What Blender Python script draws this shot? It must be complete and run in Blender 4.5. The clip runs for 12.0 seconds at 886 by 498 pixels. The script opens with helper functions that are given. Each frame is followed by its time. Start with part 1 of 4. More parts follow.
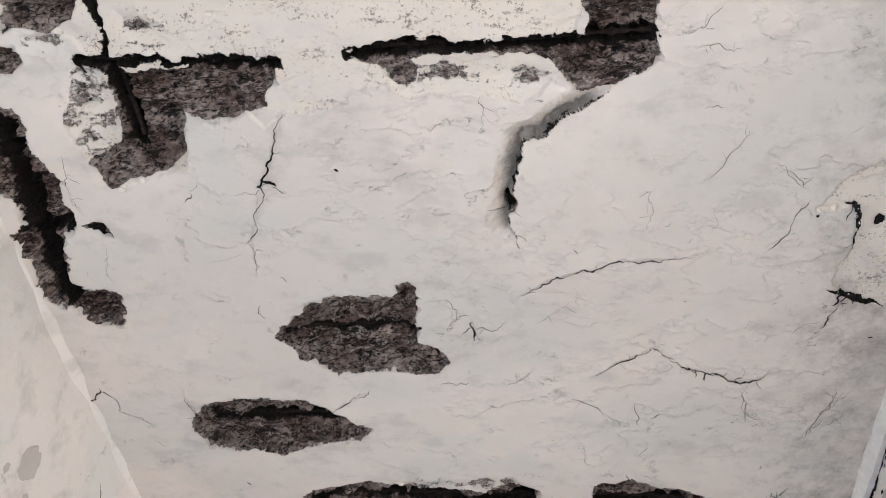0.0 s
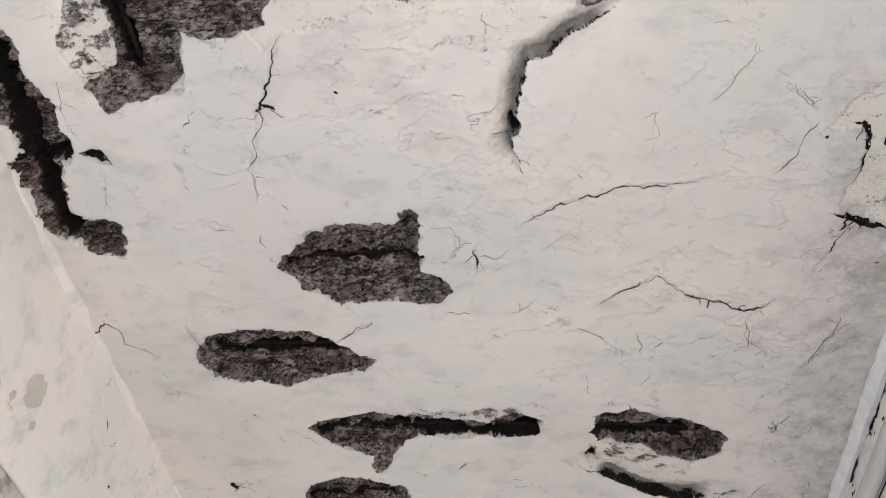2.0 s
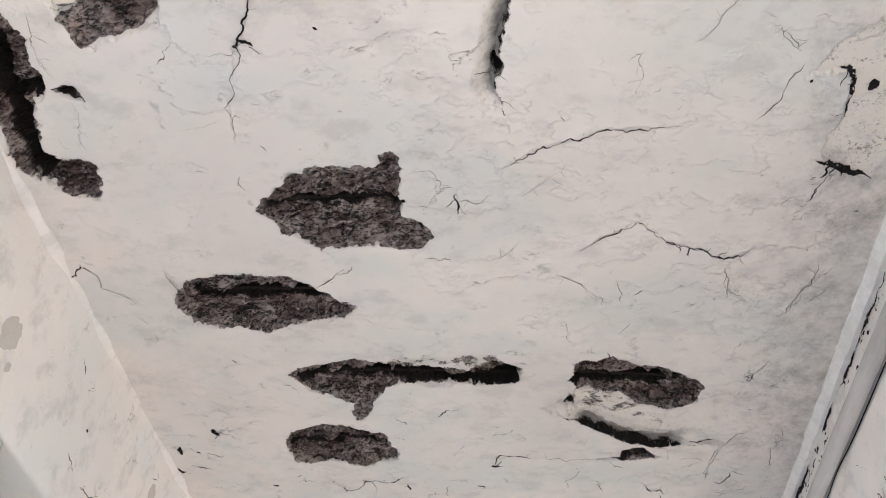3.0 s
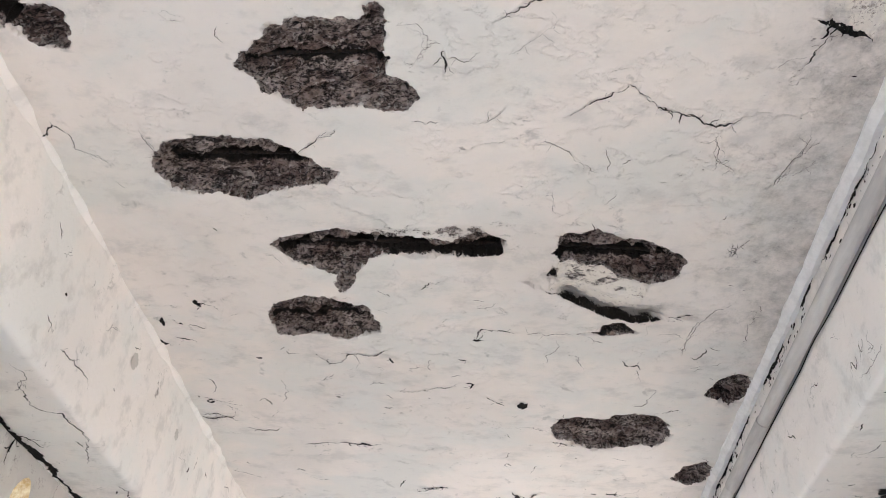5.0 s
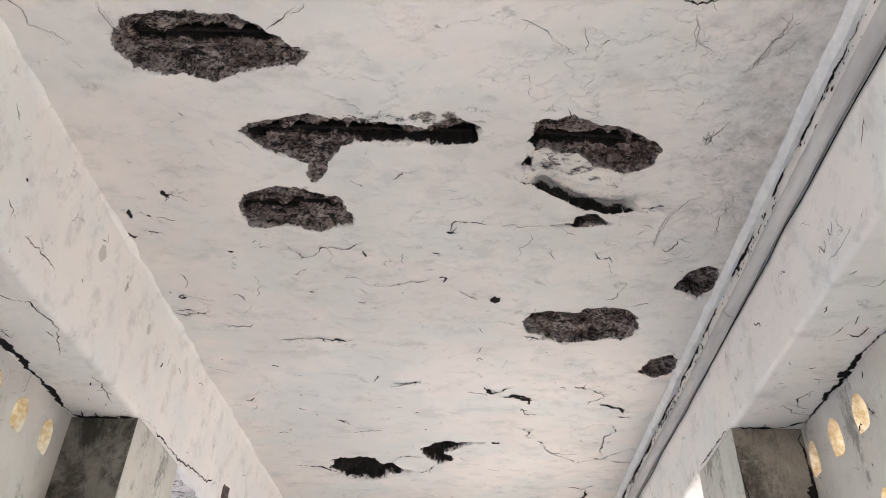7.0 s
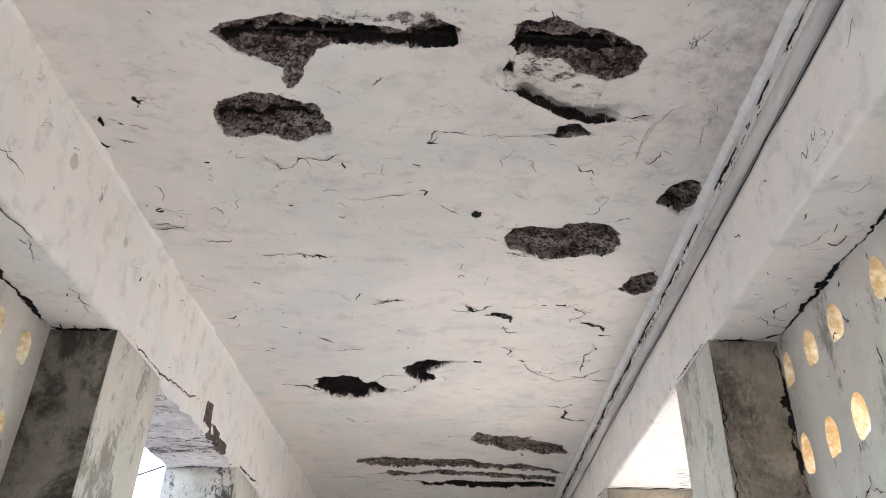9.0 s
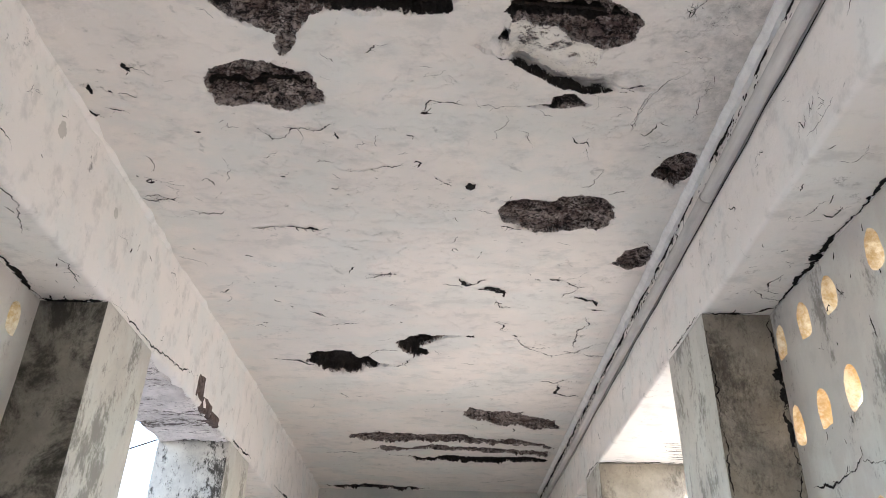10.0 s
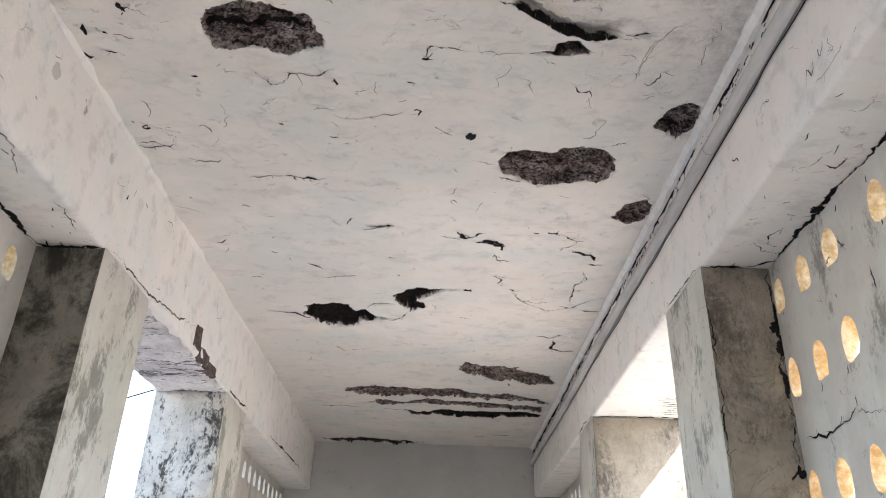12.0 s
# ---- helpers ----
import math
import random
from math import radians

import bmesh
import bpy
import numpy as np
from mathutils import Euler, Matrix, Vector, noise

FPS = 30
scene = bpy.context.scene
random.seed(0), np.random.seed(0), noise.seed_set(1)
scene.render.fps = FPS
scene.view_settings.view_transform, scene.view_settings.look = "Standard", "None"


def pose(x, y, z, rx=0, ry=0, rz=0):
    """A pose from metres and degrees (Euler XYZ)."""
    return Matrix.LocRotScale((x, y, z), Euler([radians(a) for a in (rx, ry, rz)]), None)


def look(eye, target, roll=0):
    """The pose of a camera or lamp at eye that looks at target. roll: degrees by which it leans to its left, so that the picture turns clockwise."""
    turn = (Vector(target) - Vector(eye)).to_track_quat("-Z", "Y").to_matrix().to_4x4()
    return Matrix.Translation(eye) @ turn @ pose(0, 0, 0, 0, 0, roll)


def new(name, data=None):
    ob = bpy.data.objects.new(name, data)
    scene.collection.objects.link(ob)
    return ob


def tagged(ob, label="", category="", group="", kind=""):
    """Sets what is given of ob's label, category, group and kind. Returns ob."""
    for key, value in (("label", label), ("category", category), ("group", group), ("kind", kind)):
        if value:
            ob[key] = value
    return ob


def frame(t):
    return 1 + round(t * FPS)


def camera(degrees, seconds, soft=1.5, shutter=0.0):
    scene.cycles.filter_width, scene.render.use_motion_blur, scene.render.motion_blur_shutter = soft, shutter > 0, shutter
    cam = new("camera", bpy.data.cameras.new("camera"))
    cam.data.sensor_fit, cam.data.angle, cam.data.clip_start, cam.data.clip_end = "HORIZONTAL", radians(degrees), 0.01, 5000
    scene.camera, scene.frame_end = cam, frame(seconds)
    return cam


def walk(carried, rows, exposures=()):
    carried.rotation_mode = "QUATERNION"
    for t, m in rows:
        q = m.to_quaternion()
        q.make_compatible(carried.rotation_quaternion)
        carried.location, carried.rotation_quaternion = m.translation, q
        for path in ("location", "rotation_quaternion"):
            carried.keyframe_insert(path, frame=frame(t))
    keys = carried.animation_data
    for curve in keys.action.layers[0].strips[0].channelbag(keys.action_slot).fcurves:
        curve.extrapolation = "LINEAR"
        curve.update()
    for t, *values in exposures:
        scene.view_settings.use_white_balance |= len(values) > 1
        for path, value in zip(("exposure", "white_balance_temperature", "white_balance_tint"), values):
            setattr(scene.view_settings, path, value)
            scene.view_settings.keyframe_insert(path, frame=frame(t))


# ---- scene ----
cam = camera(60.5, 12.0, soft=0.9)
PATH = [
    (0, (0.12, 0.019, 1.445), (-0.095, 1.127, 3.096), 6.6),
    (0.5, (0.111, 0.035, 1.442), (-0.115, 1.157, 3.082), 6.8),
    (1, (0.114, 0.054, 1.435), (-0.119, 1.191, 3.063), 6.7),
    (1.5, (0.122, 0.07, 1.426), (-0.113, 1.24, 3.031), 6.5),
    (2, (0.116, 0.093, 1.419), (-0.112, 1.3, 2.997), 6.1),
    (2.5, (0.121, 0.121, 1.404), (-0.096, 1.363, 2.957), 5.9),
    (3, (0.126, 0.148, 1.398), (-0.067, 1.434, 2.918), 5.0),
    (5, (0.115, 0.272, 1.344), (-0.037, 1.739, 2.695), 4.1),
    (5.5, (0.112, 0.296, 1.332), (-0.022, 1.801, 2.643), 3.6),
    (6, (0.103, 0.32, 1.316), (-0.006, 1.86, 2.588), 2.7),
    (6.5, (0.101, 0.339, 1.298), (0.004, 1.914, 2.527), 2.3),
    (7, (0.105, 0.362, 1.282), (0.029, 1.97, 2.469), 2.1),
    (9, (0.137, 0.444, 1.222), (0.095, 2.148, 2.268), 1.6),
    (9.5, (0.143, 0.459, 1.211), (0.111, 2.178, 2.232), 1.4),
    (10, (0.135, 0.479, 1.206), (0.112, 2.211, 2.206), 1.5),
    (10.5, (0.129, 0.498, 1.197), (0.107, 2.249, 2.164), 1.6),
    (11, (0.125, 0.511, 1.19), (0.105, 2.273, 2.134), 1.8),
    (11.5, (0.121, 0.519, 1.178), (0.107, 2.291, 2.105), 1.9),
    (12, (0.119, 0.517, 1.172), (0.111, 2.298, 2.082), 1.9),
]
EXPOSURES = ((0, 3.23), (3, 3.34), (5.5, 3.43), (7, 3.33), (9, 3.18), (12, 3.11))
walk(cam, [(t, look(eye, target, roll)) for t, eye, target, roll in PATH], EXPOSURES)

# ---- light ----
SUN_AZ, SUN_EL = 130.0, 42.0          # degrees clockwise from +y, and above the horizon
world = bpy.data.worlds.new("sky")
scene.world = world
world.use_nodes = True
wn = world.node_tree.nodes
sky = wn.new("ShaderNodeTexSky")
sky.sky_type, sky.sun_disc = "NISHITA", False
sky.sun_elevation, sky.sun_rotation = radians(SUN_EL), radians(SUN_AZ)
wn["Background"].inputs["Strength"].default_value = 0.15
world.node_tree.links.new(sky.outputs[0], wn["Background"].inputs["Color"])

sun_data = bpy.data.lights.new("sun", "SUN")
sun_data.energy, sun_data.angle, sun_data.color = 3.0, radians(0.5), (1.0, 0.96, 0.90)
sun = new("sun", sun_data)
sun_from = Vector((math.sin(radians(SUN_AZ)) * math.cos(radians(SUN_EL)), math.cos(radians(SUN_AZ)) * math.cos(radians(SUN_EL)), math.sin(radians(SUN_EL))))
sun.matrix_world = look(sun_from * 30, (0, 0, 0))

# ---- plan ----
XL, XR = -1.365, 1.225                # inner faces of the two beams
CEIL, SOFFIT = 3.2, 2.64
XL_OUT, XR_OUT = -1.86, 1.95          # outer faces of beams and piers
JL, JR = -1.665, 1.52                 # inner faces of the pierced screens
Y_BACK, Y_END = -7.0, 9.6
# The left bay below y 1.3 is unseen, left open to admit more light.
PIERS_L = [(-5.2, -4.6), (-2.6, -2.0), (1.3, 1.9), (3.478, 4.06), (5.66, 6.27)]
PIERS_R = [(-5.2, -4.6), (-2.6, -2.0), (0.0, 0.58), (3.478, 4.03), (6.0, 6.57)]

SPALLS, CRACKS, BARS = [], [], []


def spall(name, depth, ring):
    """A broken-out place: its depth and its outline on the ceiling."""
    SPALLS.append((name, depth, ring))


def crack(width, line):
    CRACKS.append((width, line))


spall("upper_corner", 0.018, [(-1.095, 0.429), (-0.915, 0.443), (-0.949, 0.494), (-1.016, 0.516), (-1.096, 0.496), (-1.13, 0.508)])
spall("side_knock", 0.02, [(-1.157, 0.534), (-1.124, 0.544), (-1.103, 0.581), (-1.145, 0.608), (-1.191, 0.609)])
spall("cross_bars", 0.018, [(-0.838, 0.63), (-0.463, 0.621), (-0.516, 0.742), (-0.63, 0.781), (-0.739, 0.743), (-0.765, 0.854), (-0.837, 0.908), (-0.994, 0.943), (-1.04, 0.87), (-0.923, 0.811), (-0.901, 0.64), (-0.96, 0.599), (-0.924, 0.58)])
spall("beam_edge", 0.035, [(-1.253, 0.676), (-1.186, 0.7), (-1.169, 0.754), (-1.189, 0.827), (-1.166, 0.88), (-1.135, 0.916), (-1.149, 0.969), (-1.148, 1.034), (-1.145, 1.059), (-1.161, 1.077), (-1.209, 1.088), (-1.224, 1.156), (-1.241, 1.259), (-1.208, 1.292), (-1.144, 1.289), (-1.104, 1.329), (-1.114, 1.395), (-1.148, 1.439), (-1.212, 1.425), (-1.259, 1.377), (-1.291, 1.354), (-1.319, 1.364), (-1.374, 1.295), (-1.33, 1.233), (-1.326, 1.181), (-1.374, 1.148), (-1.37, 1.079), (-1.302, 1.064), (-1.312, 1.025), (-1.304, 0.969), (-1.375, 0.938)])
spall("edge_slot", 0.03, [(-1.13, 1.063), (-1.092, 1.052), (-1.06, 1.058), (-1.047, 1.091), (-1.045, 1.11), (-1.074, 1.095), (-1.111, 1.08)])
spall("long_bar", 0.026, [(-0.295, 0.623), (-0.235, 0.616), (-0.114, 0.632), (-0.032, 0.628), (0.102, 0.621), (0.285, 0.625), (0.298, 0.576), (0.259, 0.509), (0.44, 0.523), (0.458, 0.674), (0.432, 0.713), (0.354, 0.743), (0.273, 0.752), (0.233, 0.706), (0.194, 0.661), (0.101, 0.655), (-0.033, 0.642), (-0.13, 0.652), (-0.126, 0.681), (-0.151, 0.715), (-0.19, 0.69), (-0.24, 0.651)])
spall("centre", 0.024, [(-0.666, 1.505), (-0.629, 1.461), (-0.532, 1.377), (-0.45, 1.349), (-0.35, 1.364), (-0.274, 1.367), (-0.256, 1.322), (-0.225, 1.307), (-0.191, 1.334), (-0.199, 1.402), (-0.22, 1.478), (-0.219, 1.545), (-0.161, 1.575), (-0.126, 1.63), (-0.161, 1.665), (-0.234, 1.675), (-0.303, 1.648), (-0.395, 1.657), (-0.488, 1.666), (-0.55, 1.603), (-0.605, 1.601), (-0.62, 1.541)])
spall("oval", 0.026, [(-1.034, 1.857), (-0.981, 1.777), (-0.89, 1.767), (-0.789, 1.752), (-0.717, 1.772), (-0.623, 1.78), (-0.536, 1.83), (-0.486, 1.872), (-0.416, 1.92), (-0.463, 1.968), (-0.563, 1.98), (-0.668, 2.006), (-0.757, 2.042), (-0.809, 2.003), (-0.913, 2.01), (-1.005, 1.97), (-1.04, 1.912)])
spall("pistol", 0.026, [(-0.733, 2.262), (-0.693, 2.225), (-0.586, 2.211), (-0.46, 2.19), (-0.361, 2.211), (-0.261, 2.225), (-0.08, 2.249), (0.043, 2.202), (0.152, 2.239), (0.081, 2.32), (-0.063, 2.33), (-0.188, 2.33), (-0.291, 2.315), (-0.357, 2.347), (-0.43, 2.411), (-0.45, 2.477), (-0.515, 2.539), (-0.527, 2.478), (-0.508, 2.428), (-0.6, 2.396), (-0.674, 2.332)])
spall("square_end", 0.026, [(0.32, 2.219), (0.435, 2.191), (0.535, 2.225), (0.697, 2.268), (0.781, 2.357), (0.764, 2.435), (0.669, 2.485), (0.561, 2.443), (0.482, 2.38), (0.33, 2.356)])
spall("curl_hole", 0.035, [(0.071, 1.041), (0.094, 1.034), (0.108, 1.057), (0.098, 1.086), (0.079, 1.094), (0.07, 1.072)])
spall("nub", 0.03, [(0.287, 2.455), (0.304, 2.375), (0.33, 2.4), (0.324, 2.478)])
spall("coat_pale", 0.008, [(0.329, 2.35), (0.482, 2.38), (0.561, 2.443), (0.669, 2.485), (0.65, 2.656), (0.495, 2.626), (0.38, 2.534), (0.294, 2.525), (0.311, 2.438)])
spall("speckle_a", 0.008, [(-1.008, 0.531), (-0.938, 0.579), (-0.901, 0.64), (-0.923, 0.811), (-0.988, 0.925), (-1.032, 0.871), (-1.077, 0.76), (-1.012, 0.647)])
spall("speckle_b", 0.008, [(-0.835, 0.475), (-0.754, 0.509), (-0.715, 0.567), (-0.752, 0.592), (-0.84, 0.572)])
spall("speckle_c", 0.008, [(-0.129, 0.645), (0.101, 0.655), (0.213, 0.698), (0.246, 0.75), (0.137, 0.743), (-0.122, 0.707)])
spall("speckle_d", 0.008, [(0.33, 2.356), (0.482, 2.38), (0.561, 2.443), (0.669, 2.485), (0.573, 2.552), (0.356, 2.487)])
spall("speckle_e", 0.008, [(-0.458, 2.182), (-0.257, 2.19), (0.043, 2.168), (0.092, 2.239), (-0.08, 2.254), (-0.282, 2.24)])
spall("speckle_f", 0.008, [(-1.096, 0.496), (-1.015, 0.514), (-0.949, 0.494), (-0.922, 0.537), (-1.024, 0.573), (-1.105, 0.552)])
spall("far_d", 0.02, [(-0.633, 7.834), (-0.431, 7.692), (-0.216, 7.766), (0.005, 7.623), (0.223, 7.715), (0.66, 7.724), (1.108, 7.812), (1.129, 7.977), (0.673, 7.905), (0.226, 7.855), (0.004, 7.8), (-0.218, 7.846), (-0.388, 7.907)])
spall("far_e", 0.02, [(-0.338, 8.047), (-0.112, 8.127), (0.173, 8.028), (0.57, 8.045), (1.022, 8.033), (1.128, 8.196), (0.526, 8.27), (0.118, 8.253), (-0.172, 8.222)])
spall("flap_slot", 0.04, [(0.29, 2.525), (0.38, 2.534), (0.495, 2.626), (0.58, 2.615), (0.695, 2.663), (0.798, 2.698), (0.658, 2.711), (0.545, 2.687), (0.452, 2.63), (0.361, 2.561)])
spall("lower_slot", 0.02, [(0.407, 2.791), (0.517, 2.772), (0.519, 2.734), (0.597, 2.71), (0.624, 2.746), (0.674, 2.779), (0.554, 2.799)])
spall("small_oval", 0.024, [(-0.826, 2.652), (-0.757, 2.598), (-0.662, 2.559), (-0.558, 2.573), (-0.499, 2.603), (-0.437, 2.618), (-0.399, 2.687), (-0.379, 2.754), (-0.375, 2.805), (-0.455, 2.807), (-0.507, 2.843), (-0.577, 2.844), (-0.604, 2.809), (-0.812, 2.813), (-0.817, 2.744)])
spall("kidney", 0.02, [(0.349, 3.548), (0.386, 3.487), (0.477, 3.455), (0.611, 3.466), (0.646, 3.426), (0.737, 3.414), (0.846, 3.436), (0.907, 3.508), (0.918, 3.61), (0.893, 3.702), (0.779, 3.694), (0.673, 3.741), (0.561, 3.756), (0.514, 3.713), (0.47, 3.692), (0.382, 3.652)])
spall("pipe_knock_a", 0.03, [(1.01, 3.241), (1.045, 3.113), (1.128, 3.059), (1.182, 3.092), (1.192, 3.235), (1.138, 3.322)])
spall("pipe_knock_b", 0.03, [(0.994, 4.055), (1.041, 3.908), (1.143, 3.86), (1.191, 3.931), (1.182, 4.058), (1.091, 4.115)])
spall("deep_a", 0.05, [(-0.856, 5.457), (-0.764, 5.369), (-0.606, 5.356), (-0.565, 5.403), (-0.533, 5.483), (-0.44, 5.465), (-0.405, 5.524), (-0.271, 5.642), (-0.415, 5.666), (-0.476, 5.66), (-0.545, 5.733), (-0.591, 5.782), (-0.78, 5.787), (-0.826, 5.667), (-0.848, 5.54)])
spall("deep_b", 0.045, [(-0.208, 5.161), (-0.16, 5.092), (-0.055, 5.039), (0.092, 5.046), (0.241, 5.071), (0.074, 5.102), (0.01, 5.172), (-0.059, 5.244), (-0.029, 5.31), (-0.135, 5.481), (-0.17, 5.351), (-0.205, 5.256)])
spall("far_a", 0.02, [(0.248, 6.661), (0.315, 6.551), (0.576, 6.598), (0.821, 6.679), (1.131, 7.014), (0.967, 7.099), (0.604, 6.97), (0.451, 6.905), (0.302, 6.841)])
spall("far_b", 0.022, [(-0.801, 7.432), (-0.723, 7.334), (-0.51, 7.276), (-0.097, 7.319), (0.265, 7.28), (0.479, 7.419), (0.905, 7.464), (1.157, 7.686), (0.925, 7.653), (0.489, 7.587), (0.166, 7.547), (-0.101, 7.54), (-0.315, 7.545), (-0.509, 7.643), (-0.638, 7.562)])
spall("far_c", 0.02, [(-1.266, 9.385), (-0.992, 9.404), (-0.787, 9.32), (-0.595, 9.377), (-0.269, 9.446), (-0.058, 9.474), (-0.275, 9.622), (-0.539, 9.542), (-0.687, 9.741), (-0.885, 9.679), (-1.078, 9.588)])
spall("flake", 0.010, [(1.018, 0.975), (0.975, 1.012), (0.928, 1.049), (0.907, 1.09), (0.883, 1.136), (0.915, 1.133), (0.953, 1.113), (0.984, 1.125), (0.995, 1.181), (0.987, 1.252), (0.96, 1.345), (0.955, 1.374), (1.026, 1.417), (1.107, 1.447), (1.174, 1.226)])
spall("coat", 0.010, [(-1.033, 0.487), (-0.956, 0.549), (-0.901, 0.64), (-1.073, 0.768), (-1.032, 0.871), (-0.973, 0.953), (-0.772, 0.904), (-0.73, 0.736), (-0.632, 0.789), (-0.565, 0.762), (-0.534, 0.82), (-0.475, 0.761), (-0.405, 0.773), (-0.22, 0.703), (-0.155, 0.744), (0.068, 0.752), (0.136, 0.772), (0.233, 0.706), (0.26, 0.612), (0.309, 0.464), (-0.969, 0.336)])
crack(0.004, [(-0.477, 0.768), (-0.511, 0.821), (-0.549, 0.918), (-0.591, 0.967), (-0.608, 1.037), (-0.647, 1.128), (-0.658, 1.246)])
crack(0.007, [(-0.579, 0.947), (-0.557, 0.955), (-0.537, 0.97)])
crack(0.004, [(0.099, 1.374), (0.205, 1.308), (0.307, 1.29), (0.376, 1.258), (0.537, 1.266), (0.589, 1.254)])
crack(0.005, [(0.321, 1.694), (0.397, 1.638), (0.487, 1.584), (0.548, 1.643), (0.601, 1.68)])
crack(0.012, [(0.575, 1.668), (0.618, 1.681), (0.667, 1.699)])
crack(0.006, [(0.661, 1.694), (0.759, 1.745), (0.83, 1.712)])
crack(0.0045, [(-1.393, 1.833), (-1.367, 1.752), (-1.306, 1.707), (-1.268, 1.742), (-1.272, 1.809), (-1.184, 1.853)])
crack(0.0045, [(-0.536, 1.83), (-0.47, 1.78), (-0.41, 1.751)])
crack(0.009, [(-0.043, 1.463), (-0.042, 1.496), (-0.048, 1.534)])
crack(0.003, [(-0.041, 1.485), (0.035, 1.499)])
crack(0.004, [(0.049, 1.721), (0.094, 1.703), (0.122, 1.675)])
crack(0.003, [(0.225, 1.801), (0.297, 1.816), (0.369, 1.882), (0.424, 1.923)])
crack(0.003, [(0.778, 1.769), (0.801, 1.881), (0.868, 1.934)])
crack(0.0018, [(-0.201, 1.392), (-0.116, 1.375), (-0.091, 1.439), (-0.128, 1.504)])
crack(0.01, [(0.946, 1.109), (0.975, 1.116), (0.99, 1.146), (0.995, 1.199)])
crack(0.006, [(0.995, 1.199), (0.988, 1.253)])
crack(0.016, [(0.948, 1.388), (0.984, 1.395), (1.026, 1.417), (1.091, 1.44), (1.109, 1.453)])
crack(0.004, [(1.026, 1.431), (0.988, 1.456), (0.972, 1.496), (0.955, 1.531)])
crack(0.014, [(0.88, 1.143), (0.889, 1.147)])
crack(0.02, [(1.037, 1.183), (1.057, 1.158)])
crack(0.002, [(0.027, 0.75), (0.027, 0.848)])
crack(0.0015, [(0.463, 1.03), (0.456, 1.169)])
crack(0.003, [(-1.023, 1.719), (-1.016, 1.795)])
crack(0.003, [(-0.166, 1.714), (-0.075, 1.712)])
crack(0.0015, [(0.136, 1.482), (0.284, 1.362)])
crack(0.002, [(-1.098, 0.833), (-1.112, 0.9), (-1.128, 0.971), (-1.108, 1.027)])
crack(0.003, [(-1.084, 1.124), (-1.1, 1.183), (-1.126, 1.243)])
crack(0.003, [(0.981, 1.989), (1.008, 1.943), (1.02, 1.915)])
crack(0.003, [(1.013, 1.895), (1.047, 1.826)])
crack(0.002, [(1.061, 1.814), (1.077, 1.791)])
crack(0.002, [(0.782, 1.0), (0.84, 1.061)])
crack(0.002, [(0.879, 1.545), (0.919, 1.504)])
crack(0.004, [(1.094, 1.569), (1.11, 1.57)])
crack(0.018, [(-0.698, 3.721), (-0.643, 3.736), (-0.532, 3.766)])
crack(0.005, [(-0.877, 3.748), (-0.787, 3.734), (-0.698, 3.721)])
crack(0.009, [(-0.679, 2.945), (-0.641, 2.994), (-0.629, 3.021), (-0.571, 3.005), (-0.536, 2.946), (-0.488, 2.942), (-0.431, 2.956), (-0.354, 2.913)])
crack(0.003, [(-0.804, 2.922), (-0.8, 2.952), (-0.75, 2.943)])
crack(0.008, [(-0.361, 2.969), (-0.355, 3.016)])
crack(0.003, [(-0.431, 3.041), (-0.386, 3.068)])
crack(0.003, [(-0.287, 3.058), (-0.224, 3.037)])
crack(0.003, [(-0.476, 3.186), (-0.449, 3.169), (-0.4, 3.18)])
crack(0.005, [(-0.351, 3.235), (-0.279, 3.234), (-0.175, 3.201), (-0.086, 3.186)])
crack(0.006, [(-0.064, 2.975), (-0.029, 2.99)])
crack(0.003, [(-0.107, 3.115), (-0.057, 3.102)])
crack(0.007, [(-0.042, 3.164), (-0.005, 3.175), (-0.024, 3.206)])
crack(0.005, [(0.051, 3.27), (0.09, 3.314), (0.129, 3.341)])
crack(0.034, [(0.189, 3.348), (0.239, 3.361)])
crack(0.016, [(-0.001, 2.841), (0.047, 2.843)])
crack(0.006, [(0.022, 2.833), (0.024, 2.781), (0.069, 2.77), (0.17, 2.788)])
crack(0.003, [(0.215, 2.795), (0.407, 2.791)])
crack(0.006, [(0.623, 2.976), (0.653, 3.018), (0.694, 3.006), (0.708, 3.037)])
crack(0.004, [(0.693, 3.045), (0.718, 3.126)])
crack(0.007, [(0.767, 2.684), (0.862, 2.673)])
crack(0.003, [(0.062, 3.546), (0.239, 3.541), (0.35, 3.564)])
crack(0.009, [(0.37, 3.679), (0.486, 3.719)])
crack(0.004, [(0.144, 3.606), (0.164, 3.658)])
crack(0.004, [(0.852, 3.397), (0.922, 3.353)])
crack(0.003, [(0.86, 2.926), (0.864, 2.783), (0.89, 2.698)])
crack(0.016, [(-1.109, 2.582), (-1.098, 2.612), (-1.094, 2.631)])
crack(0.004, [(-1.098, 2.612), (-1.031, 2.64)])
crack(0.018, [(-1.28, 2.702), (-1.296, 2.76)])
crack(0.008, [(-1.223, 2.741), (-1.203, 2.748)])
crack(0.009, [(-1.343, 2.859), (-1.329, 2.895), (-1.309, 2.887)])
crack(0.005, [(-1.272, 2.839), (-1.196, 2.856)])
crack(0.012, [(-1.283, 3.357), (-1.242, 3.356)])
crack(0.009, [(-1.314, 3.316), (-1.308, 3.33)])
crack(0.005, [(-1.337, 3.478), (-1.265, 3.466), (-1.183, 3.514)])
crack(0.009, [(-1.345, 3.503), (-1.272, 3.531)])
crack(0.009, [(-0.951, 2.981), (-0.922, 2.981)])
crack(0.009, [(-0.648, 3.296), (-0.623, 3.3)])
crack(0.006, [(-0.431, 3.383), (-0.387, 3.391)])
